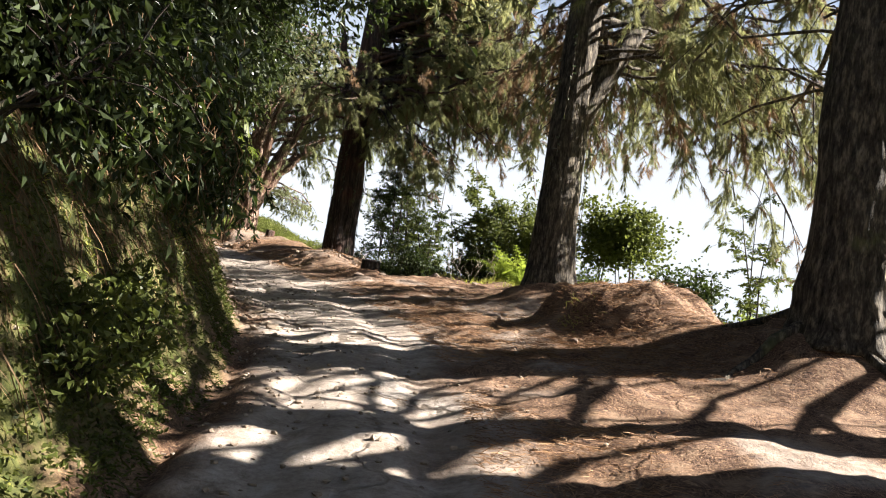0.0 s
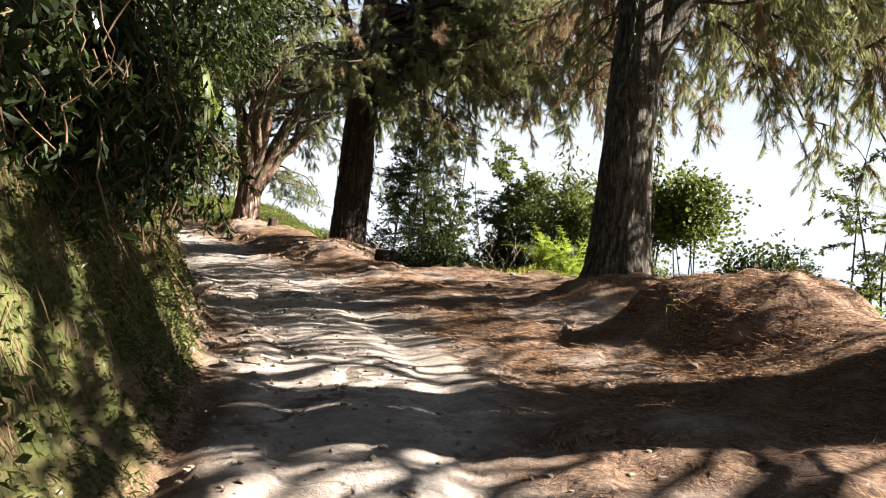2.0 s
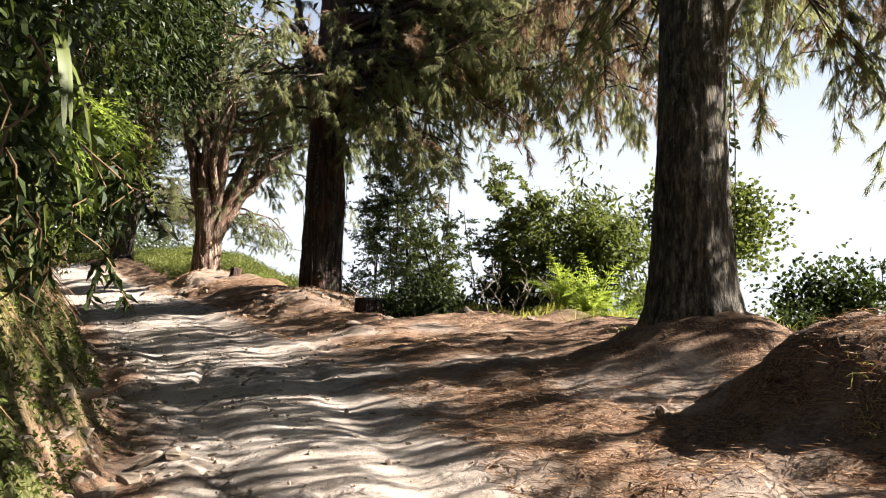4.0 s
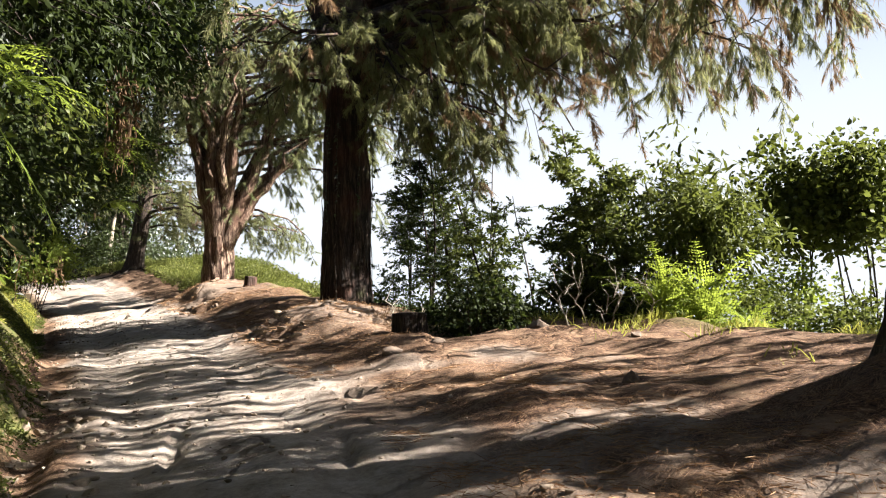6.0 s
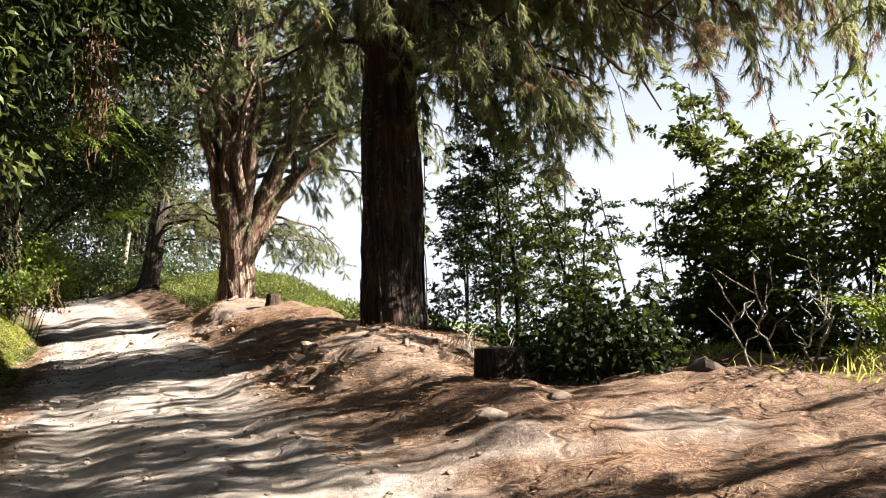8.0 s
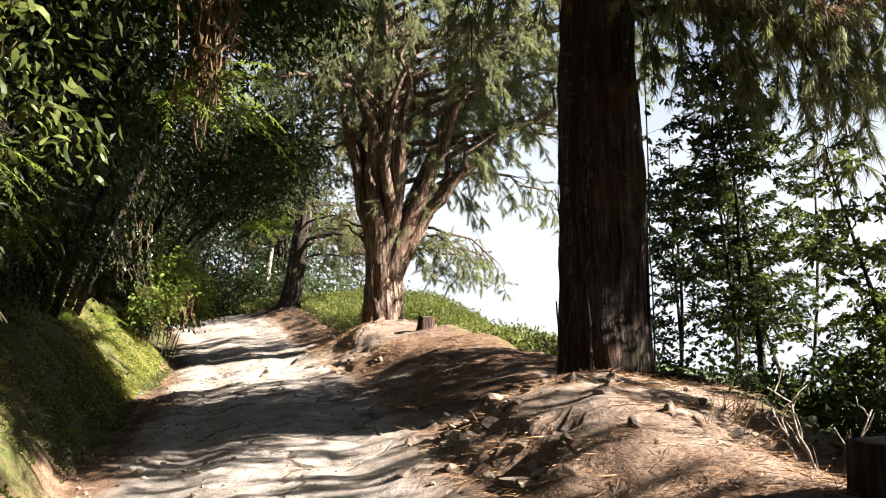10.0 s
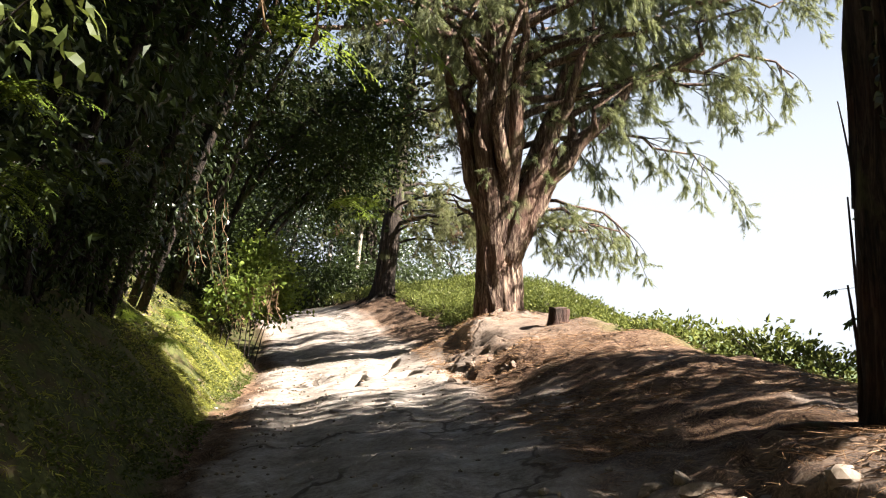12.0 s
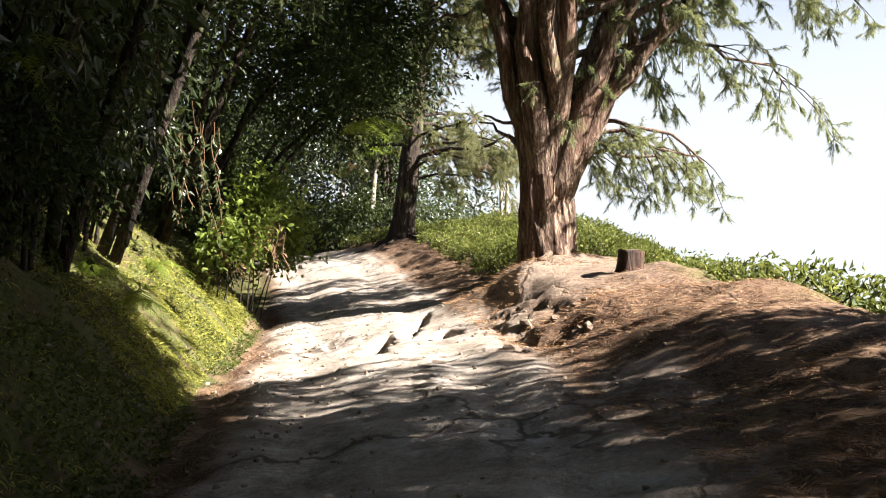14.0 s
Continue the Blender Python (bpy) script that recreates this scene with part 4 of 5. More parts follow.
# uphill side: trees that lean over the track
rng = np.random.default_rng(404)
for i, (ty, back, high, rad) in enumerate([(2.0, 3.0, 5.0, 2.4), (6.0, 2.4, 4.6, 2.3), (9.8, 2.6, 5.0, 2.4), (13.2, 2.4, 4.8, 2.3), (16.6, 2.2, 4.8, 2.4), (20.0, 2.6, 4.8, 2.4), (23.4, 2.6, 4.8, 2.4), (26.6, 2.8, 5.0, 2.4), (29.8, 3.0, 4.8, 2.3), (33.0, 3.2, 4.8, 2.3), (36.0, 3.4, 4.8, 2.3)]):
    tx = edge_left(ty) - 0.5 - back
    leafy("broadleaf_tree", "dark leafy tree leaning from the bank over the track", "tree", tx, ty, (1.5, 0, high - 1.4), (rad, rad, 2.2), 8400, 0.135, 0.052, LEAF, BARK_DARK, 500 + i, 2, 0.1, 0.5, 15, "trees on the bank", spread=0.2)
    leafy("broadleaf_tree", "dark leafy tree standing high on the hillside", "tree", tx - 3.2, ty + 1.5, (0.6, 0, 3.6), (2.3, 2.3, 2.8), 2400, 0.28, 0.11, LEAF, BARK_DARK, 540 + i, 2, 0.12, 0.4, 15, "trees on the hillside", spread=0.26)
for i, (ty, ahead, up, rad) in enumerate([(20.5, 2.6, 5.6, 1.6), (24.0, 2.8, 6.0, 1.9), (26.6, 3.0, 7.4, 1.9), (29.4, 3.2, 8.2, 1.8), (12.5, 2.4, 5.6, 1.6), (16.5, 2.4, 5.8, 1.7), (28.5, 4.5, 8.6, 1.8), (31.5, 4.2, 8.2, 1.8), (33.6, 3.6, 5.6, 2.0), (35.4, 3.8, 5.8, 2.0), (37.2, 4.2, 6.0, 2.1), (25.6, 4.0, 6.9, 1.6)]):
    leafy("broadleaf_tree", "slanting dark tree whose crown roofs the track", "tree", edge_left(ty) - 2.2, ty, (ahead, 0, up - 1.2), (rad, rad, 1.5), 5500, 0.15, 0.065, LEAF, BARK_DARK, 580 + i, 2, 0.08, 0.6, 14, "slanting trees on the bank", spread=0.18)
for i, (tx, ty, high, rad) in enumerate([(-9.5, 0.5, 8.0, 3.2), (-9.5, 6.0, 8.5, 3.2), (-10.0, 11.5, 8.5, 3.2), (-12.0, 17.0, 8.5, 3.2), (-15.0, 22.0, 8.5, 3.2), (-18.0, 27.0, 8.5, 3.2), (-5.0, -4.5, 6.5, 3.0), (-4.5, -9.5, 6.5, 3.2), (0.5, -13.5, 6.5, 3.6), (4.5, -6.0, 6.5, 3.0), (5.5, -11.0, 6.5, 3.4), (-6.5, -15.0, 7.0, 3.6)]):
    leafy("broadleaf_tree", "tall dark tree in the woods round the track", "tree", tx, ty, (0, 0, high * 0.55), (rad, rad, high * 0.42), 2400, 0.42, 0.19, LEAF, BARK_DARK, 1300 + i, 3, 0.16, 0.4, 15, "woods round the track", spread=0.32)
# undergrowth on the bank, row by row
for i in range(46):
    ty = 1.0 + i * 0.74 + rng.uniform(-0.3, 0.3)
    d = rng.choice([1.0, 1.5, 2.1]) + rng.uniform(-0.2, 0.2)
    if 4.5 < ty < 9:
        d += 0.7
    if 17.5 < ty < 33:
        d += 0.75 if ty < 26.5 else 1.5
    tx = edge_left(ty) - 0.5 - d
    r = rng.uniform(0.65, 1.0)
    bright = rng.random() < 0.12
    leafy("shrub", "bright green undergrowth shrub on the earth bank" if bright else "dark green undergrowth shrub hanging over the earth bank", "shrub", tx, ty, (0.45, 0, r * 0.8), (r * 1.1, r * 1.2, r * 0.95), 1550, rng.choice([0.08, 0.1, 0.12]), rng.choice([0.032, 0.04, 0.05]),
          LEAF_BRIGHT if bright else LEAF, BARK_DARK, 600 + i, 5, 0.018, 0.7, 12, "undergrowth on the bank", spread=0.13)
for i, (tx, ty, cx, cz, r) in enumerate([(-13.7, 32.3, 0.75, 1.75, 0.62), (-13.5, 31.5, 0.35, 1.2, 0.55), (-13.9, 33.2, 0.6, 1.5, 0.55)]):
    leafy("shrub", "sunlit yellow-green shrub leaning out from the end of the bank", "shrub", tx, ty, (cx, 0, cz), (r, r, r * 0.85), 1500, 0.12, 0.05, LEAF_BRIGHT, BARK_DARK, 690 + i, 3, 0.014, 0.35, 9, "shrubs at the end of the bank", spread=0.12, shapely=True)

# verge and valley side: x, y, crown's middle height and half sizes
def slope_plant(name, label, x, y, mid, across, half, count, leaf, width, material, seed, stems=5, group="", droop=0.25, r=0.025):
    leafy(name, label, name, x, y, (0, 0, mid - ground_z(x, y) + 0.1), (across, across, half), count, leaf, width, material, BARK_DARK, seed, stems, r, droop, 14, group, spread=0.11, shapely=True)


def layered(name, label, category, x, y, top, bare, reach, levels, leaf, width, material, seed, group="", stems=1, stem_r=0.03, shape=0.8, fall=0.15, dense=1.0):
    """A small tree of flat leafy sprays in layers round one or more stems. top: height of the tip; bare: share of the stem without sprays."""
    q = np.random.default_rng(seed)
    base = ground_z(x, y) - 0.1
    thing = tagged(new(name), label, category, group)
    thing.location = (x, y, base)
    height = top - base
    green, twigs = Soup(), Soup()
    for k in range(stems):
        lean = q.normal(size=2) * 0.05 * height * (1 if stems == 1 else 2.2)
        s = np.linspace(0, 1, 12)
        line = np.stack([lean[0] * s ** 1.3 + 0.03 * height * np.sin(s * 5 + k) * s, lean[1] * s ** 1.3, height * s * (1 if k == 0 else q.uniform(0.7, 0.95))], -1)
        trunk = Soup()
        tube(trunk, line, np.linspace(stem_r, stem_r * 0.2, 12), 8, 0.03, seed + k)
        part("stem", trunk.mesh("stem", BARK_DARK), thing)
        for i in range(levels // stems):
            f = bare + (1 - bare) * (i + q.random()) / (levels // stems)
            L = reach * max(0.12, (1 - (max(f - bare, 0) / (1 - bare)) ** 1.6) ** shape) * q.uniform(0.55, 1.2)
            b = bend_path(along(line, f), q.uniform(0, 360), L, q.uniform(12, 62), fall + q.uniform(0, 0.5), 7, 1.3, q)
            tube(twigs, b, np.linspace(0.008, 0.003, 7), 3)
            n = max(3, int(L * 9 * dense))
            for u in np.linspace(0.12, 1.0, n):
                p = along(b, u)
                d = unit(along(b, min(u + 0.1, 1.0)) - along(b, u - 0.12))
                for sgn in (-1, 1):
                    w = unit(d * q.uniform(0.5, 1.1) + sgn * np.cross(d, [0, 0, 1.0]) * q.uniform(0.4, 1.0) + np.array([0, 0, q.uniform(-0.5, 0.2)]))
                    l2 = q.uniform(0.12, 0.3) * (1.15 - 0.6 * u)
                    m = max(3, int(l2 / (width * 0.9)))
                    g = np.linspace(0.15, 1.0, m)[:, None]
                    at = np.repeat(p + w * l2 * g, 2, 0)
                    sd = np.cross(w, [0, 0, 1.0])
                    turn = np.tile([[1.0], [-1.0]], (m, 1))
                    leaves(green, at, w * 0.8 + sd * turn * 0.8 + q.normal(size=(2 * m, 3)) * 0.55 + np.array([0, 0, -0.25]), leaf, width, q, kite=0.0)
    tagged(part("twig_work", twigs.mesh("twig_work", BARK_DARK), thing), kind="stuff")
    part("crown", green.mesh("crown", material, False), thing)
    return thing


layered("bush", "tall dark green bush with layered sprays and yellow-green tips", "bush", 1.0, 21.65, 5.15, 0.1, 1.15, 104, 0.1, 0.038, LEAF_HERB, 801, "", 4, 0.035, 0.45, 0.1, 1.5)
layered("bush", "dark green bush with layered sprays behind the verge", "bush", 1.65, 22.2, 4.15, 0.08, 1.1, 80, 0.1, 0.038, LEAF, 805, "", 4, 0.03, 0.45, 0.15, 1.0)
slope_plant("bush", "leafy green bush with narrow drooping leaves", 2.2, 20.0, 3.3, 0.75, 0.8, 2300, 0.17, 0.036, LEAF_HERB, 802, 6, "", 0.7)
slope_plant("bush", "leafy green bush with narrow drooping leaves", 2.0, 20.6, 3.4, 0.85, 0.95, 3200, 0.16, 0.036, LEAF_HERB, 807, 6, "", 0.7)
slope_plant("shrub", "round-leaved dark green shrub on the slope", 4.9, 20.9, 3.75, 0.9, 0.8, 4600, 0.1, 0.075, LEAF_HERB, 803)
slope_plant("shrub", "round-leaved dark green shrub on the slope", 4.0, 21.4, 3.9, 0.75, 0.75, 3800, 0.1, 0.075, LEAF_HERB, 804)
slope_plant("shrub", "round-leaved dark green shrub on the slope", 5.4, 18.4, 2.3, 0.7, 0.7, 2800, 0.09, 0.065, LEAF, 806)
for i, (sx, sy, top, bare, reach, levels, mat) in enumerate([(-1.74, 25.5, 6.6, 0.3, 1.15, 46, LEAF), (-1.4, 25.9, 6.3, 0.3, 1.15, 44, LEAF_HERB), (-0.8, 26.8, 6.4, 0.3, 1.0, 36, LEAF), (-2.3, 26.9, 5.6, 0.3, 0.9, 32, LEAF), (-0.6, 23.4, 4.5, 0.25, 0.85, 28, LEAF_HERB), (0.3, 24.2, 4.6, 0.25, 0.8, 24, LEAF), (1.3, 25.2, 4.9, 0.25, 0.8, 22, LEAF), (6.6, 17.8, 4.4, 0.3, 0.8, 24, LEAF), (5.7, 14.6, 4.0, 0.3, 0.7, 20, LEAF_HERB)]):
    layered("sapling", "slim sapling with layered feathery sprays on the slope", "sapling", sx, sy, top, bare, reach, levels, 0.085, 0.031, mat, 820 + i, "saplings on the slope", 2, 0.032, 0.35, 0.1)
for i, (sx, sy, mid, r, mat) in enumerate([(-2.0, 24.6, 2.5, 0.6, LEAF), (-1.5, 23.6, 2.3, 0.55, LEAF), (-0.9, 22.6, 2.15, 0.6, LEAF), (-0.2, 21.7, 2.1, 0.55, LEAF), (1.5, 20.6, 2.1, 0.55, LEAF), (2.9, 19.7, 2.2, 0.5, LEAF_HERB), (3.6, 18.8, 2.1, 0.5, LEAF_HERB), (0.0, 23.0, 2.1, 0.6, LEAF_BRIGHT), (0.9, 22.3, 2.2, 0.6, LEAF_BRIGHT),
                                               (4.3, 17.4, 1.9, 0.5, LEAF), (4.9, 15.2, 1.7, 0.5, LEAF), (5.0, 13.2, 1.5, 0.5, LEAF_BRIGHT), (5.2, 11.0, 1.3, 0.5, LEAF), (-2.7, 26.0, 2.8, 0.6, LEAF), (-0.3, 20.6, 2.0, 0.45, LEAF), (3.6, 20.6, 2.5, 0.6, LEAF_BRIGHT), (-1.7, 22.7, 2.5, 0.6, LEAF), (-1.2, 23.5, 2.6, 0.65, LEAF), (-2.2, 24.3, 2.75, 0.65, LEAF), (-0.6, 23.4, 2.45, 0.65, LEAF), (0.2, 22.4, 2.4, 0.65, LEAF), (-1.0, 21.9, 2.3, 0.55, LEAF), (-0.75, 20.1, 2.25, 0.5, LEAF), (-1.1, 20.9, 2.3, 0.5, LEAF), (-0.85, 19.35, 2.65, 0.5, LEAF), (0.7, 21.6, 2.35, 0.6, LEAF)]):
    slope_plant("shrub", "low green shrub at the edge of the verge", sx, sy, mid - (0.4 if sy > 21.5 and sx < 1.0 else 0.1), r * 0.9, r * 0.7, 1350, 0.08, 0.038, mat, 850 + i, 5, "shrubs at the edge of the verge", 0.3, 0.014)
for i, (fx, fy, n, k) in enumerate([(1.35, 18.9, 11, 1.0), (1.85, 19.1, 12, 1.25), (2.35, 18.8, 10, 1.0), (2.0, 19.7, 12, 1.4), (2.9, 19.1, 10, 1.1), (3.5, 19.2, 11, 1.15)]):
    fern("sunlit yellow-green fern at the edge of the verge", fx, fy, ground_z(fx, fy), n, k, 31 + i, None, 55, "ferns on the verge")
fern("long green tree-fern fronds hanging over the track", -6.9, 21.5, 4.95, 5, 1.25, 34, 95, 12, "hanging ferns")
fern("long green tree-fern fronds hanging over the track", -4.9, 15.6, 4.3, 5, 0.95, 35, 100, 0, "hanging ferns")
fern("long green tree-fern fronds hanging over the track", -3.9, 12.4, 3.5, 6, 1.2, 36, 110, 0, "hanging ferns")
fern("long green tree-fern fronds hanging over the track", -11.6, 32.2, 5.6, 5, 1.5, 37, 95, 10, "hanging ferns")
fern("long sunlit tree-fern fronds hanging over the track", -10.9, 28.7, 7.7, 7, 1.9, 38, 95, 10, "hanging ferns")
for i, (fy, d, up) in enumerate([(19.6, 1.0, 1.9), (20.8, 1.1, 2.3), (21.8, 0.9, 1.7), (22.6, 1.2, 2.4), (23.8, 1.1, 1.9), (25.0, 1.3, 2.3), (17.8, 1.0, 2.1), (18.6, 1.2, 1.6)]):
    fx = edge_left(fy) - 0.5 - d
    fern("long dim fern fronds drooping out of the dark wall of leaves", fx, fy, ground_z(fx, fy) + up - 0.6, 6, 0.85, 960 + i, 110, 0, "hanging ferns")
for i in range(16):
    fy = rng.uniform(4, 31)
    d = rng.uniform(0.9, 1.9)
    fx = edge_left(fy) - 0.5 - d
    fern("dark green fern growing from the bank", fx, fy, ground_z(fx, fy), 7, rng.uniform(0.4, 0.65), 900 + i, 95, 10, "ferns on the bank")

# far bend: woods beyond
for i, (wx, wy, high, rad, n) in enumerate([(-21.5, 47.5, 6.5, 2.4, 5200), (-25.0, 50.0, 8.0, 2.8, 5200), (-21.0, 54.5, 9.5, 3.2, 6000), (-27.0, 55.0, 9.0, 3.4, 6000), (-18.5, 50.0, 6.0, 1.8, 3600), (-30.0, 50.0, 9.0, 3.2, 6000), (-24.0, 61.0, 10.5, 3.8, 6000), (-32.0, 60.0, 10.0, 3.8, 6000), (-17.5, 60.0, 8.0, 2.6, 4500), (-22.0, 42.5, 6.0, 2.0, 5000), (-36.0, 54.0, 10.0, 3.8, 5000), (-19.5, 39.0, 5.2, 1.8, 4500)]):
    leafy("broadleaf_tree", "tall leafy tree in the woods beyond the bend", "tree", wx, wy, (0, 0, high * 0.62), (rad, rad, high * 0.38), int(n * 0.75), 0.24, 0.11, LEAF if i % 4 else LEAF_GLOSS, BARK_DARK, 1000 + i, 3, 0.16, 0.4, 14, "woods beyond the bend", spread=0.28)


for i, (wx, wy, r) in enumerate([(-20.2, 47.6, 1.3), (-22.4, 48.6, 1.4), (-24.5, 47.0, 1.3), (-19.0, 49.0, 1.2), (-26.5, 47.5, 1.4), (-21.0, 51.0, 1.6), (-24.0, 52.0, 1.6), (-17.6, 53.0, 1.2), (-28.0, 51.0, 1.6), (-19.6, 46.9, 1.5), (-17.6, 49.6, 1.6), (-19.0, 51.8, 2.0), (-16.4, 51.6, 1.4)]):
    leafy("shrub", "leafy undergrowth shrub in the woods beyond the bend", "shrub", wx, wy, (0, 0, r * 0.8), (r, r, r * 0.85), 2400, 0.17, 0.075, LEAF if i % 2 else LEAF_GLOSS, BARK_DARK, 1040 + i, 5, 0.03, 0.4, 14, "undergrowth at the bend", spread=0.2)


def bare_tree(x, y, height, seed):
    q = np.random.default_rng(seed)
    thing = tagged(new("bare_tree"), "thin pale bare tree on the far slope", "tree", "bare trees on the far slope")
    thing.location = (x, y, ground_z(x, y) - 0.1)
    trunk, boughs = Soup(), Soup()
    line, s = trunk_line((0, 0, 0), height, (0.03, 0), q, 14)
    tube(trunk, line, 0.13 * (1 - 0.7 * s), 9, 0.04, seed)
    for f in np.linspace(0.35, 0.95, 9):
        p = bend_path(along(line, f ** 0.77), q.uniform(0, 360), height * 0.22 * (1.2 - f * 0.6), q.uniform(35, 65), 0.0, 5, 0.6, q)
        tube(boughs, p, np.linspace(0.04, 0.01, 5), 5)
    part("trunk", trunk.mesh("trunk", BARK_PALE), thing)
    part("branch_work", boughs.mesh("branch_work", BARK_PALE), thing)


bare_tree(-13.6, 50.0, 5.5, 1)
bare_tree(-14.6, 53.0, 6.5, 2)


def banana_plant(x, y, size, seed):
    """A clump of long arching torn leaves on a fleshy stem."""
    q = np.random.default_rng(seed)
    thing = tagged(new("banana_plant"), "banana plant with long arching leaves beside the bend", "banana plant", "banana plants at the bend")
    thing.location = (x, y, ground_z(x, y) - 0.05)
    stem = Soup()
    tube(stem, [[0, 0, 0], [0.02, 0, size * 0.4], [0, 0.03, size * 0.8]], [0.12, 0.1, 0.06], 9)
    part("stem", stem.mesh("stem", BARK_DARK), thing)
    for k in range(7):
        blade = Soup()
        path = bend_path((0, 0, size * 0.75), 360 * k / 7 + q.uniform(-20, 20), size * 0.95, q.uniform(40, 70), q.uniform(0.5, 0.8), 9)
        d = unit(np.gradient(path, axis=0))
        side = unit(np.cross(d, [0, 0, 1.0]))
        w = size * 0.15 * np.sin(np.linspace(0.12, 1, 9) * math.pi) ** 0.5
        v = np.concatenate([path - side * w[:, None] - [0, 0, 0.04], path, path + side * w[:, None] - [0, 0, 0.04]])
        a = np.arange(8)
        blade.add(v, np.concatenate([np.stack([a, a + 1, a + 10, a + 9], -1), np.stack([a + 9, a + 10, a + 19, a + 18], -1)]))
        part("leaf", blade.mesh("leaf", LEAF_HERB), thing)


for i, (bx, by, k) in enumerate([(-19.6, 47.6, 1.3), (-20.8, 47.4, 1.6), (-22.2, 46.2, 1.5)]):
    banana_plant(bx, by, k, 40 + i)


def palm(x, y, high, spread, seed):
    """A slim palm: ringed pale trunk and a head of long drooping fronds."""
    q = np.random.default_rng(seed)
    thing = tagged(new("palm"), "slim palm with a pale trunk and long drooping fronds", "palm", "palms at the bend")
    thing.location = (x, y, ground_z(x, y) - 0.1)
    s = np.linspace(0, 1, 24)
    body = Soup()
    tube(body, np.stack([0.12 * s ** 2 * high, 0 * s, s * high], -1), 0.13 - 0.05 * s + 0.012 * (np.arange(24) % 2), 10, 0.04, seed)
    part("trunk", body.mesh("trunk", BARK_PALE), thing)
    for k in range(11):
        ob = part("frond", FRONDS[k % 3], thing)
        size = spread * q.uniform(0.8, 1.15)
        ob.matrix_local = pose(0.12 * high, 0, high - 0.03, q.uniform(-15, 15), -q.uniform(5, 60), 360 * k / 11 + q.uniform(-12, 12)) @ Matrix.Diagonal((size, size, size, 1))


for i, (bx, by, high, k) in enumerate([(-18.6, 48.6, 3.4, 2.0), (-20.4, 49.4, 2.8, 1.8)]):
    palm(bx, by, high, k, 60 + i)


def hanging_vine(label, x, y, top, length, strands, seed, material, leafy_share=0.3, wide=0.18):
    """Lianas that hang from the boughs, with a few leaves."""
    q = np.random.default_rng(seed)
    thing = tagged(new("hanging_vine"), label, "vine", "vines hanging from the trees")
    thing.location = (x, y, top)
    cord, leaf = Soup(), Soup()
    for k in range(strands):
        n = 9
        p = np.zeros((n, 3))
        p[:, 2] = -np.linspace(0, 1, n) * length * q.uniform(0.5, 1.1)
        p[:, :2] = q.normal(size=2) * wide * 0.6 + np.cumsum(q.normal(size=(n, 2)), 0) * wide * 0.18
        tube(cord, p, np.full(n, q.uniform(0.004, 0.009)), 4)
        m = int(26 * leafy_share)
        if m:
            at = along(p, q.uniform(0.1, 1, m))
            leaves(leaf, at, q.normal(size=(m, 3)) * 0.6 + np.array([0, 0, -0.7]), 0.13, 0.045, q)
    part("cord", cord.mesh("cord", STRAW), thing)
    if leaf.n:
        part("foliage", leaf.mesh("foliage", material, False), thing)


for i, (vx, vy) in enumerate([(-12.95, 31.5), (-12.8, 31.9), (-13.2, 31.2)]):
    hanging_vine("dry reddish stems hanging down the end of the bank", vx, vy, 4.3, 0.95, 8, 150 + i, STRAW, 0.25, 0.2)
hanging_vine("bunch of dry brown vines hanging from a bough", -6.3, 21.3, 6.3, 1.7, 26, 1, STRAW, 0.45, 0.16)
for i in range(16):
    vy = rng.uniform(5, 30)
    vx = edge_left(vy) - 0.5 - rng.uniform(0.2, 1.1)
    hanging_vine("thin vines with drooping leaves hanging over the bank", vx, vy, ground_z(vx, vy) + rng.uniform(2.2, 3.4), rng.uniform(1.2, 2.2), 5, 70 + i, LEAF_GLOSS, 0.8, 0.25)
leafy("broadleaf_tree", "stout dark-trunked tree growing from the edge of the bank", "tree", -3.75, 7.9, (0.7, 0, 2.9), (1.1, 1.1, 0.8), 2200, 0.13, 0.055, LEAF, BARK_DARK, 779, 2, 0.17, 0.5, 14, "trees on the bank", spread=0.16)
for i, (vx, vy) in enumerate([(-2.75, 7.6), (-2.7, 8.6), (-2.8, 9.3), (-2.85, 6.6)]):
    hanging_vine("grey aerial roots hanging down the bank", vx, vy, ground_z(vx - 0.4, vy) + 1.1, 1.7, 5, 110 + i, STRAW, 0.0, 0.3)
# dark growth that hangs over the upper edge of the bank
for i, (tx, ty) in enumerate([(-3.2, 6.3), (-3.25, 7.1), (-3.2, 7.9), (-3.25, 8.7), (-3.45, 9.5), (-3.65, 10.3), (-3.9, 11.2)]):
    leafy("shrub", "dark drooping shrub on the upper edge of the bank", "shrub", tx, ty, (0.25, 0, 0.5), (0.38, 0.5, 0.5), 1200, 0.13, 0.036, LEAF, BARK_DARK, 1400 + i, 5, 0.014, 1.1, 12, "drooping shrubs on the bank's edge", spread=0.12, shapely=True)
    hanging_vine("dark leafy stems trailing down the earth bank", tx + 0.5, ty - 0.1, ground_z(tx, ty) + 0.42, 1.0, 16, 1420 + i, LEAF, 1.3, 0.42)


